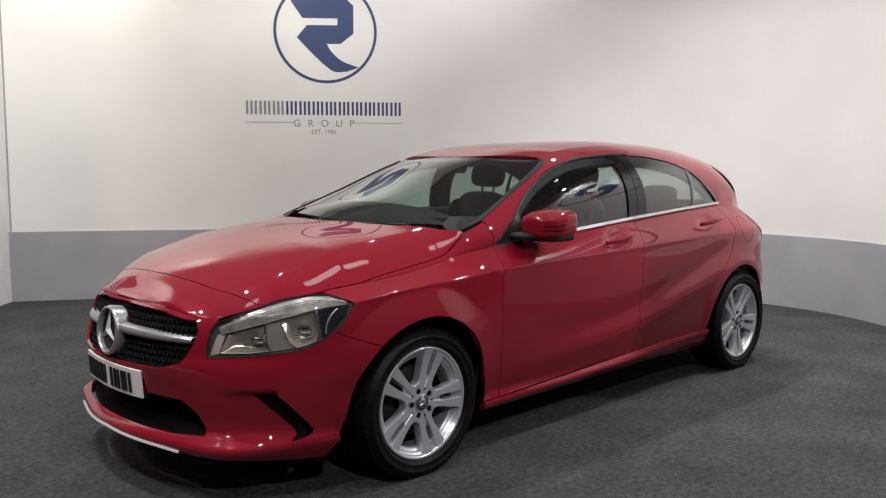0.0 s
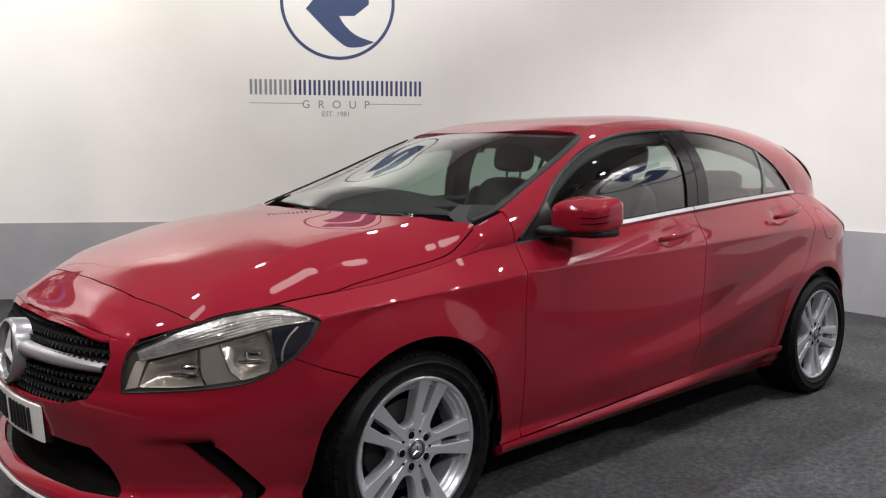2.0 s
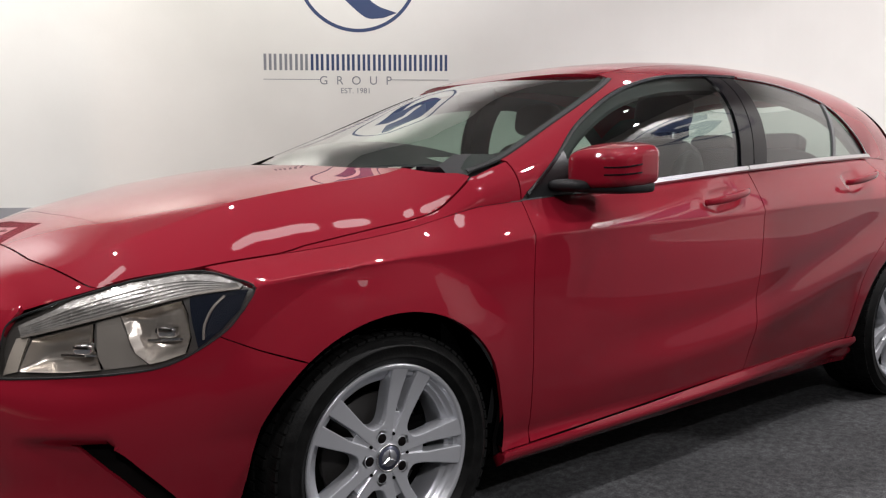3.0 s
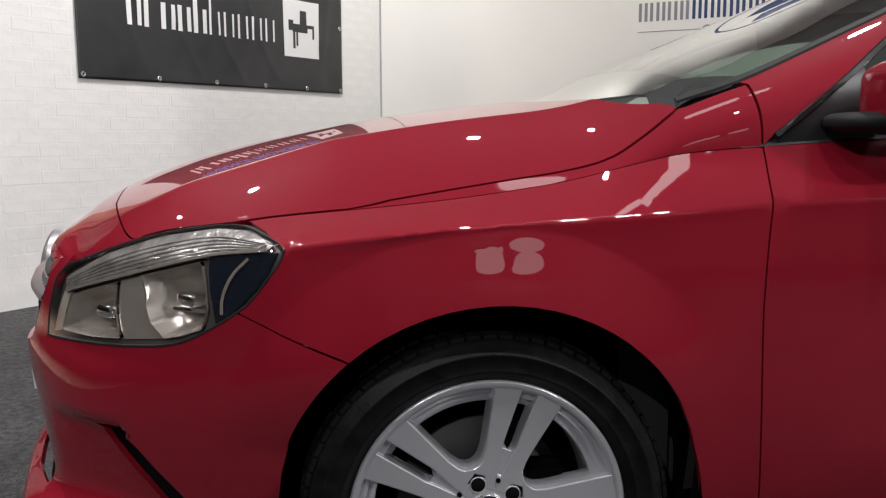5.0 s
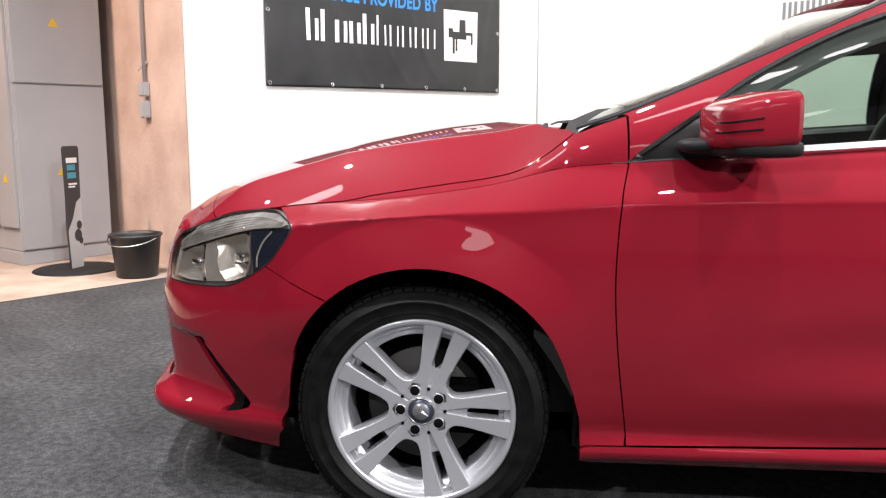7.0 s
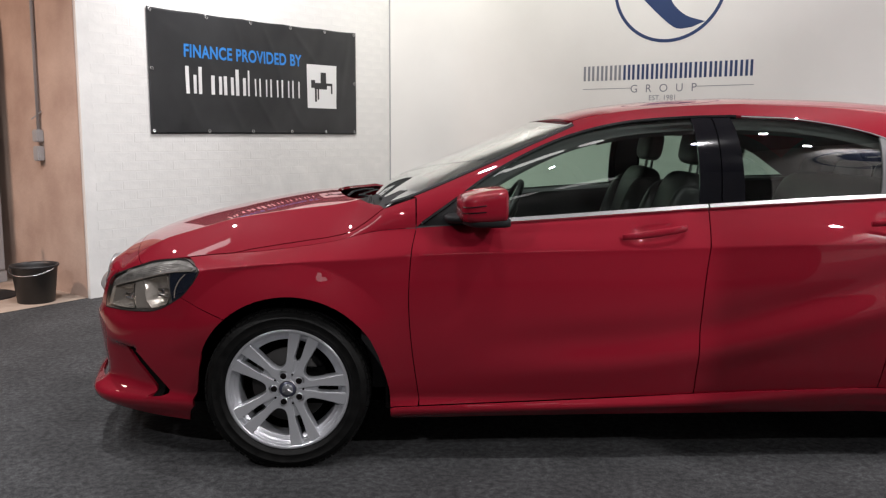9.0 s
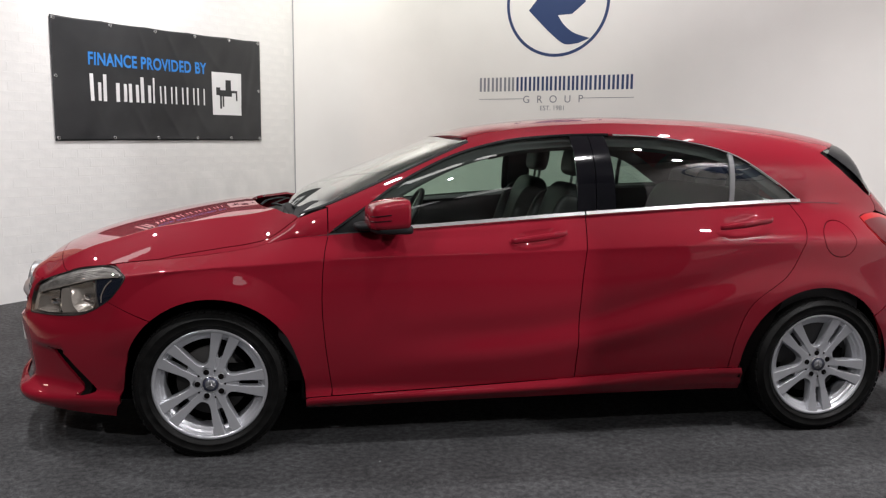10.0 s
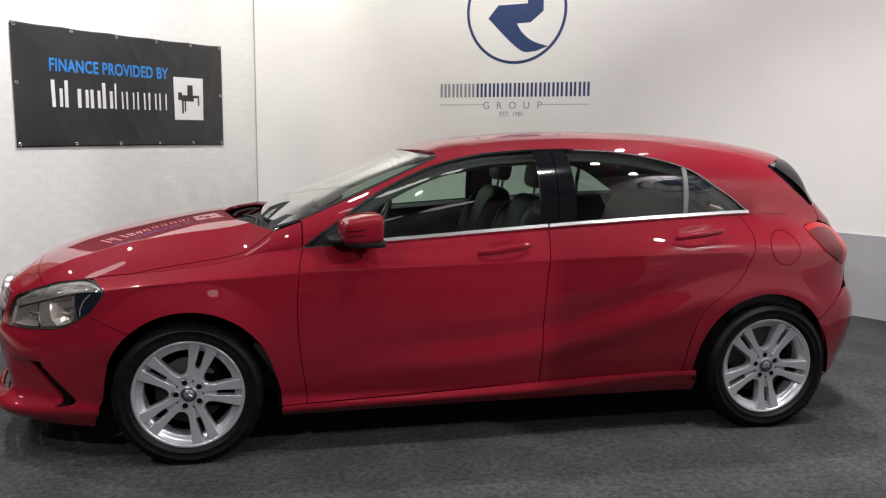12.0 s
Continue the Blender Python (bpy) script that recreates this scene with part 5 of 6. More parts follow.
# mirrors
MIRROR = material("mirror_silver", (0.9, 0.9, 0.9), 0.02, 1.0)
for sg in (-1, 1):
    mir = part_mesh("door_mirror", None, car, "red door mirror with black foot and dark indicator strip")

    def warp(p):
        q = p.copy()
        q.x = min(q.x, 0.056)
        q.z *= 1 - 0.18 * max(0, -q.x / 0.1) - 0.10 * max(0, -p.y * 1 / 0.11)
        q.z += 0.012 * (p.x / 0.1)
        q.x += 0.18 * (-p.y)  # the shell sweeps back towards its tip
        return q
    v, f = rounded(-0.612, -0.918, 1.008, 0.093, 0.101, 0.064, 0.4, 0.42, warp=warp)
    if sg > 0:
        v, f = [(x, -y, z) for x, y, z in v], [q[::-1] for q in f]
    part_mesh("shell", mesh_of("shell", v, f, PAINT), mir, "red mirror shell")
    v, f = rounded(-0.61, -0.912, 0.952, 0.082, 0.096, 0.02, 0.5, 0.5, warp=lambda p: Vector((min(p.x, 0.07) + 0.18 * -p.y, p.y, p.z)))
    if sg > 0:
        v, f = [(x, -y, z) for x, y, z in v], [q[::-1] for q in f]
    part_mesh("lower_cover", mesh_of("lower_cover", v, f, BLACK), mir)
    v, f = rounded(-0.70, -0.835, 0.955, 0.06, 0.07, 0.018, 0.7, 0.7)
    if sg > 0:
        v, f = [(x, -y, z) for x, y, z in v], [q[::-1] for q in f]
    part_mesh("foot", mesh_of("foot", v, f, BLACK), mir)
    for dz in (0.012, -0.014):
        pts = []
        for k in range(16):
            u = math.pi * (1.03 + 0.46 * k / 15)
            q = warp(Vector((0.0935 * math.copysign(abs(math.cos(u)) ** 0.42, math.cos(u)), 0.1018 * math.copysign(abs(math.sin(u)) ** 0.42, math.sin(u)), dz)))
            pts.append(Vector((-0.612 + q.x, -0.918 + q.y, 1.008 + q.z)))
        band("indicator", pts, 0.0042, 0.001, GLOSSBLACK, mir, "dark indicator strip", out=(-0.8, -0.5, 0), mirror=sg > 0)
    g = bmesh.new()
    box(g, -0.5585, -0.5525, -1.0, -0.835, 0.962, 1.05, 0.003)
    for vv in g.verts:
        vv.co.x += 0.18 * (-(vv.co.y + 0.918))
        if sg > 0:
            vv.co.y *= -1
    bmesh.ops.recalc_face_normals(g, faces=g.faces)
    part("mirror_glass", g, MIRROR, mir)

# door handles
for hx, hz in HANDLES:
    for m in (False, True):
        verts, faces = [], []
        n, k = 22, 12
        for i in range(n + 1):
            t = i / n
            x = hx - 0.122 + 0.244 * t
            z = hz + 0.14 * (x - hx)
            bow = 0.026 * math.sin(math.pi * min(1, max(0, t))) ** 0.45
            h = 0.0145 * (0.72 + 0.28 * math.sin(math.pi * t)) * (1.12 if t > 0.74 else 1.0)
            th = 0.007
            yc = float(WIDE(z)) * -1 - 0.004 - bow + 0.012
            for q in range(k):
                a = 2 * math.pi * q / k
                verts.append((x, yc + th * math.cos(a), z + h * math.sin(a)))
        for i in range(n):
            for q in range(k):
                faces.append((i * k + q, i * k + (q + 1) % k, i * k + k + (q + 1) % k, i * k + k + q))
        faces += [tuple(range(k))[::-1], tuple(n * k + q for q in range(k))]
        if m:
            verts, faces = [(x, -y, z) for x, y, z in verts], [f[::-1] for f in faces]
        part_mesh("door_handle", mesh_of("door_handle", verts, [f[::-1] for f in faces], PAINT), car, "red pull handle")

# wipers
for y0, y1, x0, x1 in ((0.60, 0.0, -1.07, -1.14), (0.04, -0.60, -1.14, -1.035)):
    pts = []
    for t in np.linspace(0, 1, 14):
        y = y0 + (y1 - y0) * t
        x = x0 + (x1 - x0) * t + 0.02 * math.sin(math.pi * t)
        a = a_of_y(x, y)
        p = top(x, a if y < 0 else 180 - a)
        pts.append(Vector(p) + Vector((0.0, 0, -0.05)))
    band("wiper", pts, 0.009, 0.008, BLACK, car, "black windscreen wiper", out=(-0.4, 0, 1))
    arm = [pts[-1] + Vector((-0.055, 0.05, -0.004)), pts[-1] + Vector((-0.03, 0.08, 0.016)), pts[-4] + Vector((-0.015, 0.03, 0.016)), pts[-7] + Vector((0, 0, 0.009))]
    band("wiper_arm", arm, 0.016, 0.007, BLACK, car, out=(-0.3, 0, 1))

# ---- cabin ----
LEATHER = vary(material("black_leather", (0.012, 0.012, 0.013), 0.45, spec=0.35), (0.009, 0.009, 0.0095), (0.017, 0.017, 0.018), 12, 0.15, 120)
TRIM = material("dark_cabin_trim", (0.02, 0.02, 0.021), 0.6)
LINER = material("grey_headliner", (0.30, 0.30, 0.29), 0.9)


def cushion(name, parent, c, r, e=0.45, lean=0.0, mat=None, label=""):
    v, f = rounded(0, 0, 0, *r, e, e, 28, 16)
    ob = part_mesh(name, mesh_of(name, v, f, mat or LEATHER), parent, label)
    ob.matrix_basis = pose(*c, 0, lean, 0)
    return ob


for y in (-0.36, 0.36):
    seat = part_mesh("front_seat", None, car, "black leather front seat with open head restraint")
    cushion("cushion", seat, (-0.10, y, 0.50), (0.26, 0.24, 0.09))
    cushion("backrest", seat, (0.22, y, 0.80), (0.075, 0.225, 0.32), 0.5, 16)
    cushion("bolster", seat, (0.19, y - 0.19, 0.80), (0.085, 0.045, 0.27), 0.7, 16)
    cushion("bolster", seat, (0.19, y + 0.19, 0.80), (0.085, 0.045, 0.27), 0.7, 16)
    cushion("head_restraint", seat, (0.33, y, 1.215), (0.045, 0.13, 0.075), 0.55, 10)
    for dy in (-0.05, 0.05):
        b = bmesh.new()
        bmesh.ops.create_cone(b, cap_ends=True, segments=12, radius1=0.007, radius2=0.007, depth=0.16)
        o = part("restraint_post", b, SATIN, seat)
        o.matrix_basis = pose(0.325, y + dy, 1.11, 0, 8, 0)
bench = part_mesh("rear_seat", None, car, "black leather rear bench with three head restraints")
cushion("cushion", bench, (0.78, 0, 0.50), (0.26, 0.62, 0.10))
cushion("backrest", bench, (1.10, 0, 0.80), (0.085, 0.62, 0.29), 0.35, 20)
for y in (-0.36, 0.0, 0.36):
    cushion("head_restraint", bench, (1.20, y, 1.09), (0.045, 0.12, 0.06), 0.5, 14)
dash = bmesh.new()
box(dash, -1.0, -0.52, -0.70, 0.70, 0.66, 0.915, 0.06)
part("dashboard", dash, TRIM, car, "dark soft dashboard")
d2 = bmesh.new()
box(d2, -0.80, -0.56, 0.18, 0.56, 0.90, 0.965, 0.028)
part("instrument_hood", d2, TRIM, car)
d3 = bmesh.new()
box(d3, -0.57, -0.555, -0.12, 0.10, 0.90, 1.02, 0.006)
part("dash_screen", d3, GLOSSBLACK, car)
sw = part_mesh("steering_wheel", None, car, "black leather steering wheel")
sw.matrix_basis = pose(-0.42, 0.37, 0.86, 0, -62, 0)
tv, tf = lathe([(0.185 + 0.016 * math.cos(a), 0.016 * math.sin(a)) for a in np.linspace(0, 2 * math.pi, 13)[:-1]], 48, "z", True)
part_mesh("wheel_rim", mesh_of("wheel_rim", tv, tf, LEATHER), sw)
hv, hf = rounded(0, 0, -0.02, 0.07, 0.08, 0.03)
part_mesh("boss", mesh_of("boss", hv, hf, TRIM), sw)
for a in (0, 180, 270):
    b = bmesh.new()
    box(b, 0.05, 0.18, -0.02, 0.02, -0.012, 0.006, 0.005, m=Matrix.Rotation(radians(a + 90), 4, "Z"))
    part("wheel_spoke", b, SATIN, sw)
cf = bmesh.new()
box(cf, -1.0, 1.5, -0.70, 0.70, 0.27, 0.36)
part("cabin_floor", cf, TRIM, car)
bk = bmesh.new()
box(bk, -1.08, -0.98, -0.72, 0.72, 0.27, 0.93)
part("bulkhead", bk, TRIM, car)
con = bmesh.new()
box(con, -0.6, 0.35, -0.10, 0.10, 0.36, 0.62, 0.03)
part("centre_console", con, TRIM, car)
inner = [(s, 0.30) for s in np.linspace(s_of_x(-0.98, 0.3), s_of_x(1.55, 0.3), 20)] + [(s_of_x(x, float(ZT(x)) - 0.005), float(ZT(x)) - 0.005) for x in np.linspace(1.55, -0.98, 24)]
both("door_card", inner, TRIM, car, surf=inset(side, 0.05), step=0.06, depth=0.0)
for m in (False, True):
    band("card_top", [Vector(top(x, 0.0)) + Vector((0, 0.035, -0.004)) for x in np.linspace(-0.9, 1.5, 30)], 0.075, 0.012, TRIM, car, out=(0, 0.1, 1), mirror=m)
lining = on_y([(-0.22, 0.48), (-0.28, 0.3), (-0.31, 0.0)])[::-1] + [(x, a_of_y(x, 0.53)) for x in np.linspace(-0.15, 1.40, 20)] + on_y([(1.5, 0.40), (1.52, 0.0)])


def under_roof(u, v):
    p = np.array(top(u, v))
    p[..., 2] -= 0.03
    p[..., 1] *= 0.96
    return p


body_part("headliner", panel(mirrored(lining), under_roof, step=0.08, aspect=110, depth=0.0), LINER, car)
for m in (False, True):
    band("pillar_backing", [p + Vector((0.0, 0.012, -0.03)) for p in top3([(x, z) for x, z in win if -0.77 < x < -0.13])], 0.075, 0.004, TRIM, car, out=(0.1, -1, 0.3), mirror=m)
    band("pillar_trim", [p + Vector((0.0, 0.038, -0.04)) for p in top3([(x, z) for x, z in win if -0.75 < x < -0.15])], 0.06, 0.02, LINER, car, "pale grey screen pillar trim", out=(0.1, -1, 0.3), mirror=m)
    band("pillar_trim", [p + Vector((0.0, 0.03, -0.04)) for p in top3([(x, z) for x, z in win if -0.16 < x < 1.25])], 0.07, 0.02, TRIM, car, out=(0.1, -1, 0.3), mirror=m)
    b_in = [Vector(top(0.30, a_of_z(0.30, z))) + Vector((0, 0.045, -0.01)) for z in np.linspace(1.0, 1.30, 8)]
    band("pillar_trim", b_in, 0.12, 0.02, TRIM, car, out=(0, -1, 0.3), mirror=m)
    c_in = on_top([(1.27, 1.06), (1.16, 1.145), (1.25, 1.25), (1.40, 1.27), (1.49, 1.25), (1.66, 1.06)]) + [(1.6, 1.0), (1.3, 1.0)]
    body_part("pillar_trim", panel(c_in, inset(top, 0.03), step=0.05, aspect=110, depth=0.0, mirror=m), TRIM, car)
parcel = bmesh.new()
box(parcel, 1.22, 1.75, -0.58, 0.58, 0.93, 0.96, 0.01)
part("parcel_shelf", parcel, TRIM, car)
im = bmesh.new()
box(im, -0.36, -0.335, -0.12, 0.12, 1.235, 1.295, 0.012)
part("interior_mirror", im, BLACK, car)

# ---- on the back wall: painted logo and lettering ----
def wall_sheet(name, outline, mat, parent, proud=0.0015, d0=0.0, label=""):
    """A flat vinyl shape on the back wall, outline in metres along the wall and up."""
    pts = fine([Vector(p) for p in outline], 0.03)
    vs, _, fs, *_ = delaunay_2d_cdt(pts, [], [list(range(len(pts)))], 1, 1e-6)
    verts = [on_wall(v.x + d0, v.y, proud) for v in vs]
    faces = [tuple(f)[::-1] for f in fs]
    n = len(verts)
    verts += [on_wall(v.x + d0, v.y, proud - 0.001) for v in vs]
    cnt = {(f[i], f[(i + 1) % 3]) for f in faces for i in range(3)}
    faces += [(b, a, a + n, b + n) for a, b in cnt if (b, a) not in cnt]
    return part_mesh(name, mesh_of(name, verts, faces, mat, False), parent, label)


def letters(text, size, mat, name, bold=0.0, spacing=1.0, depth=0.001):
    cu = bpy.data.curves.new(name, "FONT")
    cu.body, cu.size, cu.extrude, cu.offset, cu.space_character = text, size, depth, bold, spacing
    cu.align_x = "CENTER"
    tmp = bpy.data.objects.new(name, cu)
    me = bpy.data.meshes.new_from_object(tmp)
    bpy.data.objects.remove(tmp)
    me.materials.append(mat)
    return me


def islands(me):
    """Cut a mesh of several letters into one mesh for each."""
    owner = list(range(len(me.vertices)))

    def root(i):
        while owner[i] != i:
            owner[i] = owner[owner[i]]
            i = owner[i]
        return i
    for e in me.edges:
        owner[root(e.vertices[0])] = root(e.vertices[1])
    sets = {}
    for p in me.polygons:
        sets.setdefault(root(p.vertices[0]), []).append(tuple(p.vertices))
    out = []
    for faces in sets.values():
        used = sorted({i for f in faces for i in f})
        at = {i: k for k, i in enumerate(used)}
        out.append(mesh_of("letter", [me.vertices[i].co for i in used], [tuple(at[i] for i in f) for f in faces], me.materials[0], False))
    return out


def wall_logo(d0, named=True, big=1.0):
    logo = thing("wall_logo", (0, 0, 0), "navy ring and ribbon emblem over grey lettering bars on the wall" if named else "large navy ring and ribbon emblem on white wall", "wall sign")
    cx, cz = 2.962, 2.578
    verts, faces = [], []
    for i in range(96):
        a = 2 * math.pi * i / 96
        for r in (0.5, 0.472):
            for pr in (0.0015, 0.0005):
                verts.append(on_wall(d0 + cx + big * r * math.cos(a), cz + big * r * math.sin(a), pr))
    for i in range(96):
        k, j = i * 4, (i + 1) % 96 * 4
        faces += [(k, k + 2, j + 2, j), (k + 1, k, j, j + 1), (k + 2, k + 3, j + 3, j + 2)]
    part_mesh("ring", mesh_of("ring", verts, faces, NAVY, False), logo, "navy ring")
    leg = smooth_line([(2.971, 2.457), (3.03, 2.37), (3.13, 2.29), (3.283, 2.236)], 6) + smooth_line([(3.17, 2.195), (3.06, 2.188), (2.985, 2.225), (2.86, 2.335), (2.684, 2.514)], 6)
    ribbon = [(2.63, 2.858), (2.70, 2.925), (3.12, 2.93), (3.233, 2.83), (3.233, 2.562), (3.108, 2.461)] + leg + [(2.783, 2.632), (3.077, 2.638), (3.078, 2.703), (2.741, 2.698)]
    wall_sheet("ribbon", [(cx + big * (u - cx), cz + big * (v - cz)) for u, v in ribbon], NAVY, logo, d0=d0, label="navy angular ribbon")
    # the brand's name as plain bars, one pair for each letter
    if not named:
        return logo
    w = (3.71 - 2.18) / 12
    for i in range(12):
        mat = GREYINK if i < 3 else NAVY
        x0 = 2.18 + i * w
        for k, u in enumerate((0.010, 0.052, 0.092)):
            h = 1.9
            wall_sheet("name_bar", [(x0 + u, 1.768), (x0 + u + 0.022, 1.768), (x0 + u + 0.022, h), (x0 + u, h)], mat, logo, d0=d0)
    for x0, x1 in ((2.185, 2.648), (3.222, 3.709)):
        wall_sheet("rule", [(x0, 1.692), (x1, 1.692), (x1, 1.697), (x0, 1.697)], GREYINK, logo, d0=d0)
    for txt, size, zc, sp in (("GROUP", 0.098, 1.655, 2.35), ("EST. 1981", 0.062, 1.584, 1.0)):
        me = letters(txt, size, GREYINK, "lettering", spacing=sp, depth=0.0)
        for v in me.vertices:
            v.co = on_wall(d0 + 2.938 + v.co.x, zc + v.co.y, 0.0015)
        me.update()
        for one in islands(me):
            part_mesh("letter", one, logo, "grey letter")
    return logo


wall_logo(0.0)
wall_logo(7.25, named=False, big=1.35)

# ---- banner ----
BANBLACK = vary(material("black_pvc_banner", (0.02, 0.021, 0.023), 0.38), (0.016, 0.017, 0.019), (0.028, 0.029, 0.031), 2.5, 0.12, 3.0)
BLUEINK = material("blue_print", (0.03, 0.22, 0.62), 0.45)
WHITEINK = material("white_print", (0.75, 0.75, 0.75), 0.45)
banner = thing("banner", (0, 0, 0), "black vinyl banner with blue and white print on brick", "banner")


def ripple(d, z):
    u, v = (d - 0.5) / 2.3, (z - 1.27) / 1.0
    edge = min(u, 1 - u, v, 1 - v)
    r = 0.010 * noise.noise(Vector((d * 2.2, z * 1.4, 3.0))) + 0.006 * noise.noise(Vector((d * 6 + z * 3, z * 2.0, 9.0)))
    fold = 0.0045 * (1 - abs(noise.noise(Vector((d * 2.6 - z * 1.5, z * 1.1 + d * 0.5, 5.0))))) ** 9
    tuck = 0.004 * math.exp(-((d - 0.70 + 0.2 * (z - 1.7)) / 0.04) ** 2) * min(1, max(0, (z - 1.35) / 0.3))
    return 0.013 + (r + fold + tuck) * min(1, edge * 12)


def banner_point(u, v, proud=0.0):
    d = 2.80 - 2.297 * u
    sag = -0.012 * math.sin(math.pi * u) * (v - 0.3) - 0.006 * abs(math.sin(5 * math.pi * u)) * (v > 0.97)
    z = 1.270 + 1.003 * v + sag + 0.006 * u
    return brick_place(d, z, ripple(d, z) + proud)


verts, faces = [], []
nu, nv = 140, 60
for j in range(nv + 1):
    for i in range(nu + 1):
        verts.append(banner_point(i / nu, j / nv))
for j in range(nv):
    for i in range(nu):
        a = j * (nu + 1) + i
        faces.append((a, a + 1, a + nu + 2, a + nu + 1))
k = len(verts)
back = [Vector(v) - BANN * 0.002 for v in verts]
verts2 = verts + back
rimf = []
for i in range(nu):
    rimf += [(i + 1, i, k + i, k + i + 1), (nv * (nu + 1) + i, nv * (nu + 1) + i + 1, k + nv * (nu + 1) + i + 1, k + nv * (nu + 1) + i)]
for j in range(nv):
    a, b = j * (nu + 1), (j + 1) * (nu + 1)
    rimf += [(a, b, k + b, k + a), (b + nu, a + nu, k + a + nu, k + b + nu)]
part_mesh("sheet", mesh_of("sheet", verts2, faces + rimf, BANBLACK), banner, "black vinyl sheet with soft creases")


def bann_uv(d, z):
    return (2.80 - d) / 2.297, (z - 1.270) / 1.003


def print_mesh(me, d, z, name, label="", mat=None):
    """Lay flat lettering on the rippled sheet: its x runs along the banner."""
    for v in me.vertices:
        u, w = bann_uv(d - v.co.x, z + v.co.y)
        v.co = banner_point(u, w, 0.0025 + v.co.z)
    me.update()
    for one in islands(me):
        part_mesh(name, one, banner, label)


def print_rect(name, d0, d1, z0, z1, mat, lift=0.004, n=10):
    verts, faces = [], []
    for j in range(n + 1):
        for i in range(n + 1):
            u, w = bann_uv(d0 + (d1 - d0) * i / n, z0 + (z1 - z0) * j / n)
            verts.append(banner_point(u, w, lift))
    for j in range(n):
        for i in range(n):
            a = j * (n + 1) + i
            faces.append((a, a + 1, a + n + 2, a + n + 1))
    return part_mesh(name, mesh_of(name, verts, faces, mat), banner)


me = letters("FINANCE PROVIDED BY", 0.146, BLUEINK, "lettering", 0.0038, 1.05, 0.0)
wide = max(v.co.x for v in me.vertices) - min(v.co.x for v in me.vertices)
for v in me.vertices:
    v.co.x *= 1.262 / wide
print_mesh(me, 1.852, 1.906, "letter", "blue printed letter")
# the brand word as plain bars: five heavy, five light
for i in range(10):
    d = 2.47 - i * 0.126
    heavy = i < 5
    t = 0.034 if heavy else 0.018
    tall = 1.83 if i in (0, 1, 4, 5) else 1.765
    print_rect("name_bar", d, d - t, 1.603, tall, WHITEINK)
    if i not in (1,):
        print_rect("name_bar", d - 0.075, d - 0.075 - t * 0.9, 1.606, 1.76, WHITEINK)
print_rect("white_square", 1.15, 0.775, 1.518, 1.932, WHITEINK)
for d0, d1, z0, z1 in ((1.06, 0.90, 1.70, 1.76), (0.98, 0.91, 1.76, 1.86), (1.10, 1.05, 1.71, 1.785), (1.055, 1.03, 1.58, 1.70), (0.90, 0.83, 1.735, 1.76), (0.85, 0.83, 1.66, 1.74), (1.02, 1.0, 1.60, 1.70)):
    print_rect("emblem_bar", d0, d1, z0, z1, BANBLACK, 0.005, 3)
gv, gf = lathe([(0.007, 0.0), (0.008, -0.003), (0.014, -0.003), (0.016, 0.0)], 20)
eyelet = mesh_of("eyelet", gv, gf, SATIN)
for u, v in [(x, y) for y in (0.022, 0.978) for x in (0.012, 0.24, 0.44, 0.635, 0.82, 0.988)] + [(0.012, 0.52), (0.988, 0.5)]:
    p = banner_point(u, v, 0.002)
    o = part_mesh("eyelet", eyelet, banner, "metal eyelet")
    o.matrix_basis = pose(p.x, p.y, p.z, 0, 0, 48.8)

# ---- pier, cabinet, stand and bucket beyond the bay ----
PLASTER = vary(material("bare_beige_plaster", (0.5, 0.37, 0.30), 0.8), (0.42, 0.30, 0.245), (0.56, 0.43, 0.36), 3.0, 0.25, 30)
CABGREY = vary(material("grey_enamel", (0.34, 0.34, 0.35), 0.35), (0.31, 0.31, 0.32), (0.37, 0.37, 0.38), 1.2, 0.03, 60)
CONCRETE = vary(material("dusty_concrete", (0.34, 0.265, 0.21), 0.85), (0.26, 0.20, 0.16), (0.40, 0.32, 0.26), 3.5, 0.3, 70)
YELLOW = material("warning_yellow", (0.65, 0.42, 0.03), 0.5)
BUCKETBLACK = material("black_bucket_plastic", (0.015, 0.015, 0.016), 0.45)
PIER0, PIERN = Vector((-3.44, 2.50, 0)), Vector((-0.751, 0.660, 0))


def prism(pts, z0, z1):
    b = bmesh.new()
    lo = [b.verts.new((p[0], p[1], z0)) for p in pts]
    hi = [b.verts.new((p[0], p[1], z1)) for p in pts]
    n = len(pts)
    b.faces.new(lo[::-1])
    b.faces.new(hi)
    for i in range(n):
        b.faces.new((lo[i], lo[(i + 1) % n], hi[(i + 1) % n], hi[i]))
    bmesh.ops.recalc_face_normals(b, faces=b.faces)
    return b


def structure(name, b, mat, label, category):
    me = bpy.data.meshes.new(name)
    b.to_mesh(me)
    b.free()
    me.materials.append(mat)
    return tagged(new(name, me), label, category, kind="structure")


a0 = PIER0 + PIERN * 0.0
a1 = PIER0 + PIERN * 1.6
structure("wall_pier", prism([a0 + BANDIR * 0.004, a1, a1 + BANDIR * 0.4, a0 + BANDIR * 0.4 + PIERN * 0.3, a0 + BANDIR * 0.05 + PIERN * 0.26], 0, CEILING), PLASTER, "bare beige plaster end of the brick wall", "wall")
e0, ed = Vector((-3.44, 2.50, 0)), Vector((-0.568, -0.823, 0))
far = [e0, e0 + ed * 14, e0 + ed * 14 + Vector((-9, 6, 0)), Vector((-12, 8, 0)), a1 + BANDIR * 0.1]
b = bmesh.new()
b.faces.new([b.verts.new((p.x, p.y, 0.004)) for p in far])
bmesh.ops.recalc_face_normals(b, faces=b.faces)
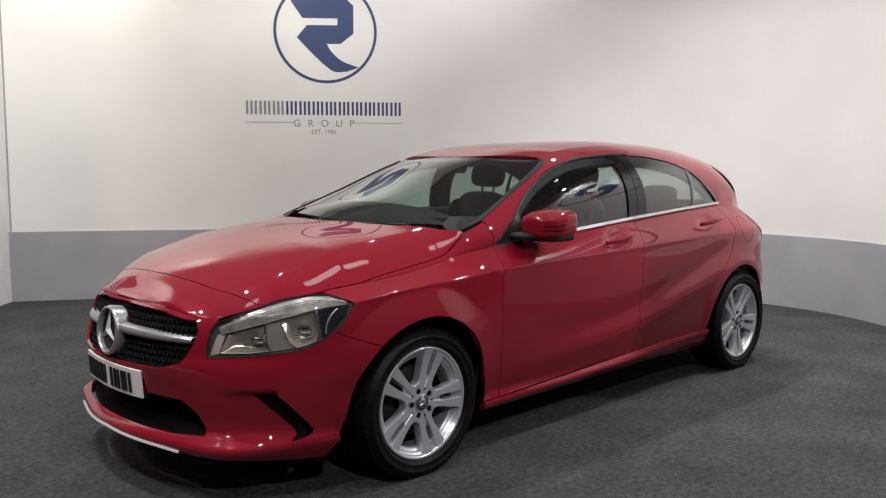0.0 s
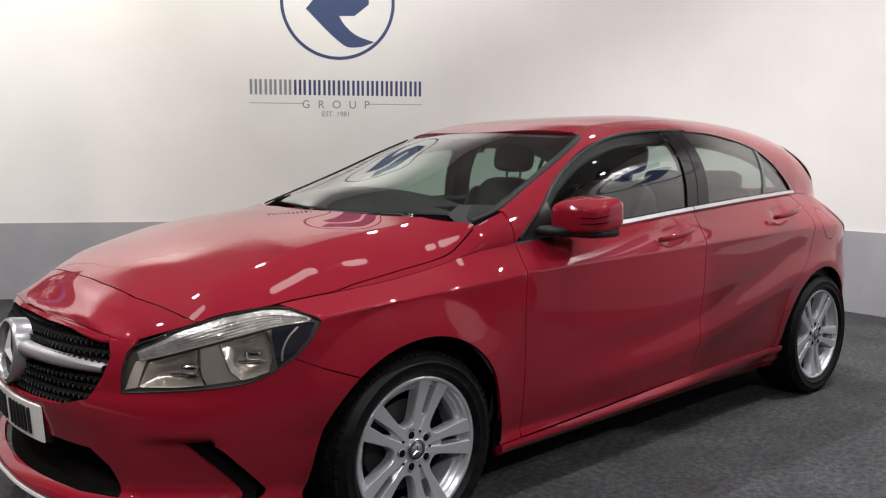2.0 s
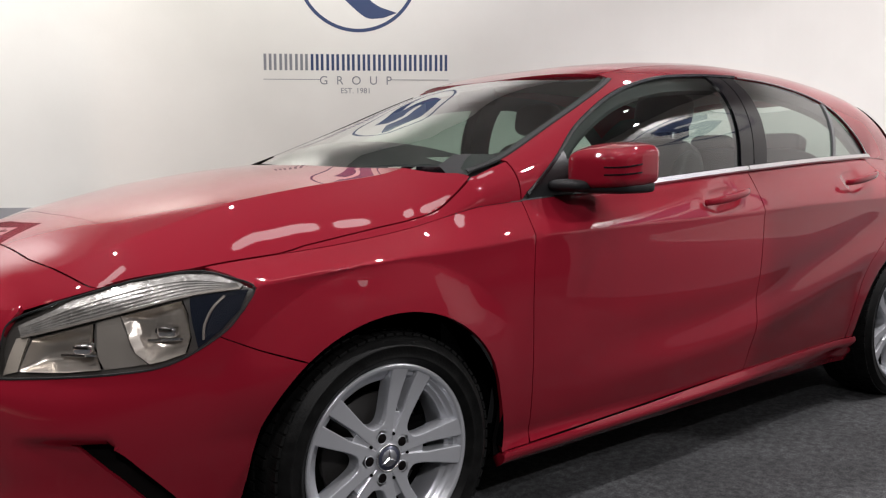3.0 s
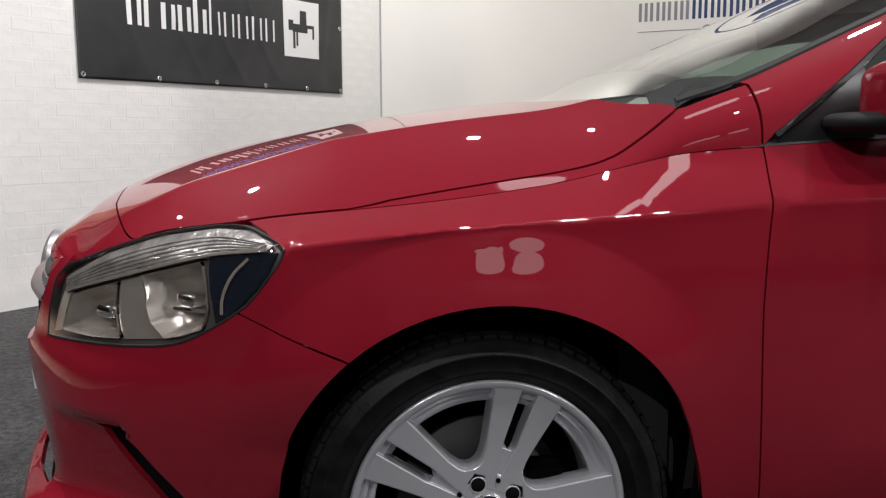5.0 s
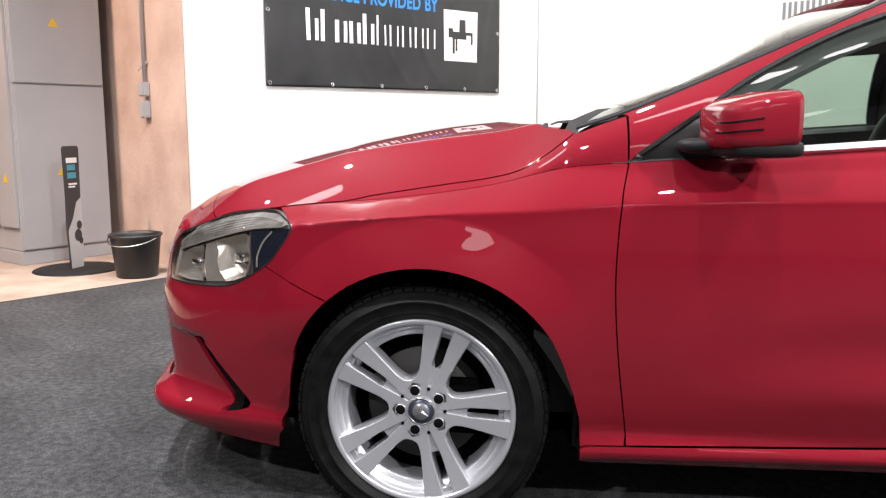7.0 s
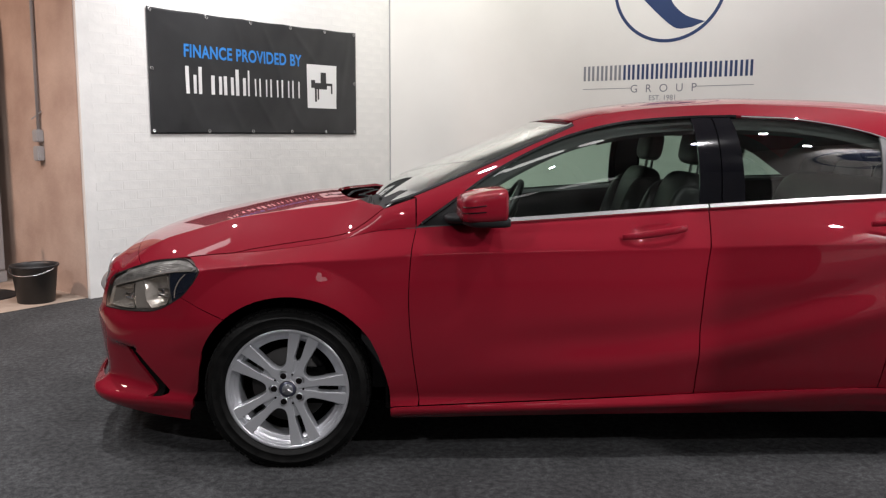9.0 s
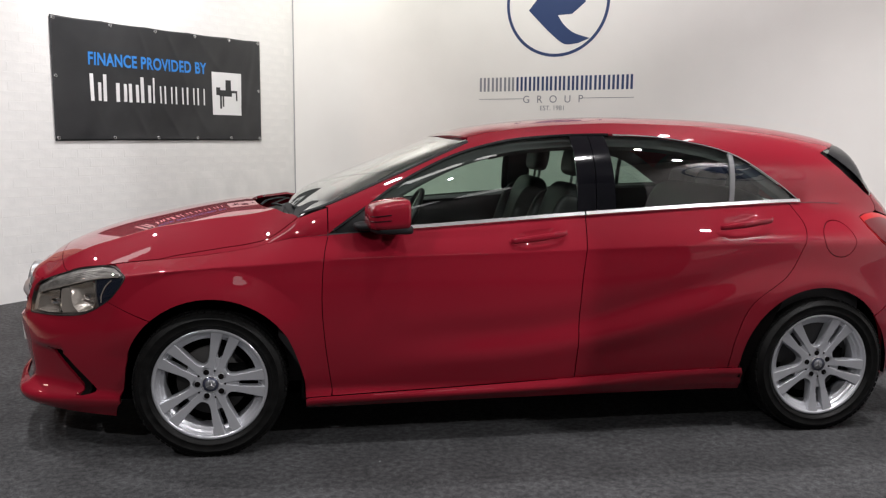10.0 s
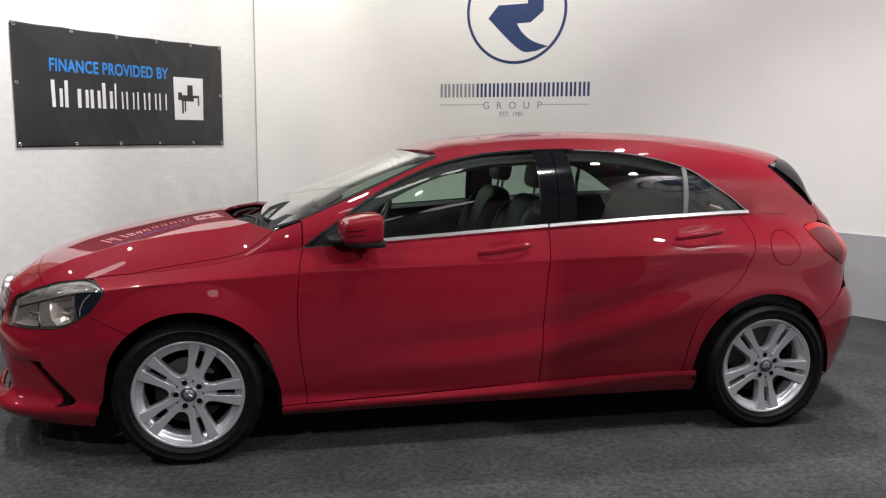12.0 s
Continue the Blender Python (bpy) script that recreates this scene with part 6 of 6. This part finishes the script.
for f in b.faces:
    if f.normal.z < 0:
        f.normal_flip()
structure("floor_concrete", b, CONCRETE, "dusty bare concrete floor beyond the carpet", "floor")
# far walls of the hall
DARKHALL = vary(material("hall_wall_paint", (0.2, 0.185, 0.17), 0.8), (0.17, 0.155, 0.14), (0.23, 0.21, 0.195), 0.8, 0.1, 20)
for nm, x0, x1, y0, y1 in (("wall_west", -13.2, -13.0, -13, 11), ("wall_south", -13, 13, -13.2, -13.0), ("wall_east", 13.0, 13.2, -13, 11), ("wall_north", -13, 13, 11.0, 11.2)):
    b = bmesh.new()
    box(b, x0, x1, y0, y1, 0, CEILING)
    structure(nm, b, DARKHALL, "plain painted wall of the hall", "wall")

b = bmesh.new()
box(b, -4.5, 4.5, -7.15, -7.0, 0, CEILING)
structure("wall_partition", b, vary(material("partition_grey", (0.42, 0.42, 0.42), 0.6), (0.38, 0.38, 0.38), (0.46, 0.46, 0.46), 1.5, 0.05, 40), "grey painted partition behind the display bay", "wall")
GLOW = bpy.data.materials.new("light_diffuser")
GLOW.use_nodes = True
GLOW.node_tree.nodes["Principled BSDF"].inputs["Emission Color"].default_value = (1.0, 0.97, 0.97, 1)
GLOW.node_tree.nodes["Principled BSDF"].inputs["Emission Strength"].default_value = 4.2

DIMGLOW = GLOW.copy()
DIMGLOW.name = "dim_lamp_diffuser"
DIMGLOW.node_tree.nodes["Principled BSDF"].inputs["Emission Strength"].default_value = 1.9


def disc(half, deep_, z0, z1, square):
    """A flat plate with rounded ends; square 1 is an ellipse, smaller is nearer a rectangle."""
    turn = [2 * math.pi * k / 56 for k in range(56)]
    return prism([(half * math.copysign(abs(math.cos(a)) ** square, math.cos(a)), deep_ * math.copysign(abs(math.sin(a)) ** square, math.sin(a))) for a in turn], z0, z1)


for px_, py_, half, deep_, square in ((-3.45, -0.3, 0.5, 0.18, 0.45), (-0.85, -0.66, 0.4, 0.15, 0.5), (-0.18, -0.68, 0.17, 0.13, 0.6), (-0.55, -6.2, 0.5, 0.5, 0.9), (0.6, -6.2, 0.45, 0.5, 0.9)):
    lamp_panel = thing("ceiling_light", (px_, py_, CEILING), "white ceiling panel light with a glowing diffuser", "ceiling light", "panel lights over the bay")
    part("housing", disc(half, deep_, -0.05, 0.0, square), WHITEINK, lamp_panel)
    part("diffuser", disc(half - 0.025, deep_ - 0.025, -0.06, -0.05, square), GLOW if py_ > -2 else DIMGLOW, lamp_panel, "glowing diffuser")
cab = thing("switch_cabinet", (-4.775, 2.64, 0), "tall grey enamelled switch cabinet with rotary handles", "cabinet", turn=60)
CW, CD, CH = 0.71, 1.25, 2.22
b = bmesh.new()
box(b, 0.01, CW - 0.005, 0.01, CD, 0.1, CH, 0.006)
part("body", b, CABGREY, cab)
b = bmesh.new()
box(b, 0.0, CW, 0.0, CD, 0.004, 0.1, 0.004)
part("plinth", b, CABGREY, cab)
for z0, z1 in ((0.112, 1.282), (1.292, CH - 0.01)):
    b = bmesh.new()
    box(b, 0.016, CW - 0.02, -0.012, 0.009, z0, z1, 0.006)
    part("side_panel", b, CABGREY, cab)
b = bmesh.new()
box(b, -0.01, CW + 0.01, -0.02, CD, CH, CH + 0.03, 0.004)
part("top_cover", b, BLACK, cab)
for i in range(8):
    z = 0.27 + i * 0.209
    d = part_mesh("drawer", None, cab, "grey switch unit with black rotary handle")
    b = bmesh.new()
    box(b, -0.012, 0.009, 0.30, 0.62, z + 0.004, z + 0.203, 0.003)
    part("front", b, CABGREY, d)
    if i != 1:
        b = bmesh.new()
        box(b, -0.05, -0.012, 0.42, 0.48, z + 0.10, z + 0.16, 0.008)
        box(b, -0.075, -0.045, 0.46, 0.58, z + 0.115, z + 0.145, 0.008, Matrix.Translation((0, 0.0, 0)))
        box(b, -0.075, -0.045, 0.55, 0.585, z + 0.06, z + 0.14, 0.008)
        part("handle", b, BLACK, d, "black rotary handle")
    b = bmesh.new()
    box(b, -0.0145, -0.012, 0.33, 0.38, z + 0.11, z + 0.16)
    part("tag", b, WHITEINK, d)
b = bmesh.new()
box(b, -0.01, 0.009, 0.03, 0.28, 0.27, CH - 0.03, 0.003)
part("side_panel", b, CABGREY, cab)
for x, y, z, tx in ((0.33, -0.0135, 1.72, 0), (0.33, -0.0135, 0.66, 0), (-0.0115, 0.15, 1.70, 1), (-0.0115, 0.15, 0.62, 1)):
    b = bmesh.new()
    r = 0.042
    pts = [(-r, -r * 0.6), (r, -r * 0.6), (0, r)]
    vs = [b.verts.new((x + p[0], y, z + p[1]) if not tx else (x, y + p[0], z + p[1])) for p in pts]
    b.faces.new(vs)
    part("warning_mark", b, YELLOW, cab, "yellow warning triangle")
kv, kf = lathe([(0.0, -0.006), (0.026, -0.006), (0.03, 0.0)], 24)
o = part_mesh("lock", mesh_of("lock", kv, kf, BLACK), cab)
o.matrix_basis = pose(0.52, -0.012, 2.03)

stand = thing("sign_stand", (-4.31, 2.55, 0.004), "leaning slim dark sign board on a round foot", "sign", turn=80)
v, f = lathe([(0.0, 0.012), (0.27, 0.012), (0.285, 0.006), (0.288, 0.0)], 48, "z")
part_mesh("foot", mesh_of("foot", v, f, BLACK), stand, "flat black round foot")
outline = [(-0.06, 0.012), (-0.075, 0.3), (-0.068, 0.5), (-0.075, 0.84), (-0.06, 0.855), (0.06, 0.855), (0.075, 0.84), (0.068, 0.5), (0.075, 0.3), (0.06, 0.012)]
b = bmesh.new()
fr = [b.verts.new((x, -0.006, z)) for x, z in outline]
bk = [b.verts.new((x, 0.006, z)) for x, z in outline]
b.faces.new(fr)
b.faces.new(bk[::-1])
for i in range(len(outline)):
    b.faces.new((fr[i], bk[i], bk[(i + 1) % len(outline)], fr[(i + 1) % len(outline)]))
bmesh.ops.recalc_face_normals(b, faces=b.faces)
SIGNDARK = material("sign_charcoal", (0.03, 0.033, 0.038), 0.35)
SIGNPALE = material("sign_pale_print", (0.42, 0.42, 0.42), 0.45)
SIGNBLUE = material("sign_teal", (0.05, 0.28, 0.36), 0.4)
part("board", b, SIGNDARK, stand, "charcoal sign board")
for x0, x1, z0, z1, mt in ((-0.05, 0.05, 0.74, 0.775, WHITEINK), (-0.045, 0.03, 0.69, 0.728, SIGNBLUE), (-0.045, 0.035, 0.635, 0.675, SIGNBLUE), (-0.04, 0.04, 0.59, 0.602, WHITEINK), (-0.04, 0.02, 0.572, 0.582, WHITEINK)):
    b = bmesh.new()
    box(b, x0, x1, -0.0085, -0.006, z0, z1)
    part("print_bar", b, mt, stand)
b = bmesh.new()
lower = [(-0.058, 0.014), (-0.07, 0.28), (-0.02, 0.36), (0.02, 0.47), (0.066, 0.50), (0.073, 0.3), (0.058, 0.014)]
b.faces.new([b.verts.new((x, -0.0085, z)) for x, z in lower])
part("print_patch", b, SIGNPALE, stand)
b = bmesh.new()
for cx, cz, r in ((0.02, 0.24, 0.035), (0.035, 0.31, 0.025), (0.045, 0.2, 0.02)):
    vs = [b.verts.new((cx + r * math.cos(a), -0.0105, cz + r * 1.2 * math.sin(a))) for a in np.linspace(0, 2 * math.pi, 15)[:-1]]
    b.faces.new(vs)
part("print_spot", b, SIGNDARK, stand)

bucket = thing("bucket", (-3.77, 2.365, 0.004), "black plastic builder's bucket with a folded handle on the floor", "bucket")
v, f = lathe([(0.0, 0.008), (0.122, 0.006), (0.127, 0.0), (0.131, 0.004), (0.16, 0.262), (0.166, 0.266), (0.172, 0.276), (0.170, 0.286), (0.160, 0.284), (0.154, 0.262), (0.126, 0.02), (0.0, 0.014)], 56, "z")
part_mesh("pail", mesh_of("pail", v, f, BUCKETBLACK), bucket)
pts = [Vector((0.166 * math.cos(a), 0.166 * math.sin(a) - 0.02, 0.262 - 0.05 * abs(math.sin(a)) + 0.01)) for a in np.linspace(math.pi * 1.05, math.pi * 1.95, 24)]
b = bmesh.new()
prev = None
for i, p in enumerate(pts):
    t = (pts[min(i + 1, 23)] - pts[max(i - 1, 0)]).normalized()
    s1 = t.cross(Vector((0, 0, 1))).normalized()
    s2 = t.cross(s1)
    loop = [b.verts.new(p + (s1 * math.cos(q) + s2 * math.sin(q)) * 0.004) for q in np.linspace(0, 2 * math.pi, 7)[:-1]]
    if prev:
        for q in range(6):
            b.faces.new((prev[q], prev[(q + 1) % 6], loop[(q + 1) % 6], loop[q]))
    prev = loop
part("handle", b, SATIN, bucket, "thin wire handle", smooth=True)

conduit = thing("cable_conduit", (0, 0, 0), "grey conduit with socket boxes on the bare plaster", "conduit")
cp = PIER0 + PIERN * 0.62 - BANDIR * 0.018
b = bmesh.new()
bmesh.ops.create_cone(b, cap_ends=True, segments=14, radius1=0.013, radius2=0.013, depth=2.6)
for vv in b.verts:
    vv.co += Vector((cp.x, cp.y, 2.6))
part("pipe", b, CABGREY, conduit, smooth=True)
for z, h in ((1.25, 0.1), (1.11, 0.12)):
    b = bmesh.new()
    box(b, -0.045, 0.045, -0.02, 0.035, z - h / 2, z + h / 2, 0.008, Matrix.Translation((cp.x, cp.y, 0)) @ Matrix.Rotation(math.atan2(PIERN.y, PIERN.x), 4, "Z"))
    part("socket_box", b, CABGREY, conduit)
b = bmesh.new()
box(b, -0.05, 0.09, -0.004, 0.004, -0.004, 0.004, 0.0, Matrix.Translation((cp.x, cp.y, 1.42)) @ Matrix.Rotation(radians(150), 4, "Z") @ Matrix.Rotation(radians(25), 4, "Y"))
part("clip", b, CABGREY, conduit)
strip = CORNER + (BANN + (WALL[3] - WALL[0]).normalized()).normalized() * 0.012
b = bmesh.new()
box(b, -0.010, 0.010, -0.010, 0.010, 0.0, CEILING, 0.004, Matrix.Translation((strip.x, strip.y, 0)) @ Matrix.Rotation(radians(10), 4, "Z"))
structure("corner_trim", b, CABGREY, "grey corner strip where the two walls meet", "trim")

# ---- bricks of the painted wall ----
BL, BH = 0.2250, 0.0750


def brick_mesh(seed, half=False):
    rnd = random.Random(seed)
    l, h, dp = (BL - 0.005) * (0.48 if half else 1.0), BH - 0.004, 0.0004
    j = [rnd.uniform(-0.0012, 0.0012) for _ in range(8)]
    fr = [(-l / 2 + 0.004 + j[0], -dp + j[6] * 0.25, -h / 2 + 0.004 + j[1]), (l / 2 - 0.004 + j[2], -dp, -h / 2 + 0.004), (l / 2 - 0.004, -dp + j[7] * 0.25, h / 2 - 0.004 + j[3]), (-l / 2 + 0.004, -dp, h / 2 - 0.004 + j[4])]
    bk = [(-l / 2, 0.0, -h / 2), (l / 2, 0.0, -h / 2), (l / 2, 0.0, h / 2), (-l / 2, 0.0, h / 2)]
    faces = [(0, 1, 2, 3)] + [(k + 4, (k + 1) % 4 + 4, (k + 1) % 4, k) for k in range(4)]
    return fr + bk, faces


kinds = [mesh_of("brick", *brick_mesh(s), BRICKPAINT, False) for s in range(6)]
rest_v, rest_f = [], []
rnd = random.Random(5)
count = 0
for r in range(int(CEILING / BH)):
    z = BH * (r + 0.5)
    for c in range(15):
        d = 0.02 + BL * (c + 0.5) + (BL / 2 if r % 2 else 0)
        if d > 3.26:
            continue
        hidden = 0.62 < d < 2.68 and 1.36 < z < 2.18
        proud = rnd.uniform(-0.0003, 0.0003)
        p = brick_place(d, z, proud)
        if 0.45 < z < 2.75 and not hidden and count < 300 and (z > 1.0 or d > 1.6):
            o = part_mesh("brick", rnd.choice(kinds), wall_brick)
            o.matrix_basis = pose(p.x, p.y, p.z, 0, rnd.uniform(-0.3, 0.3), 48.8)
            count += 1
        else:
            v, f = brick_mesh(rnd.randrange(6))
            k = len(rest_v)
            m4 = pose(p.x, p.y, p.z, 0, 0, 48.8)
            rest_v += [tuple(m4 @ Vector(q)) for q in v]
            rest_f += [tuple(i + k for i in q) for q in f]
tagged(part_mesh("brick_rest", mesh_of("brick_rest", rest_v, rest_f, BRICKPAINT, False), wall_brick), kind="stuff")
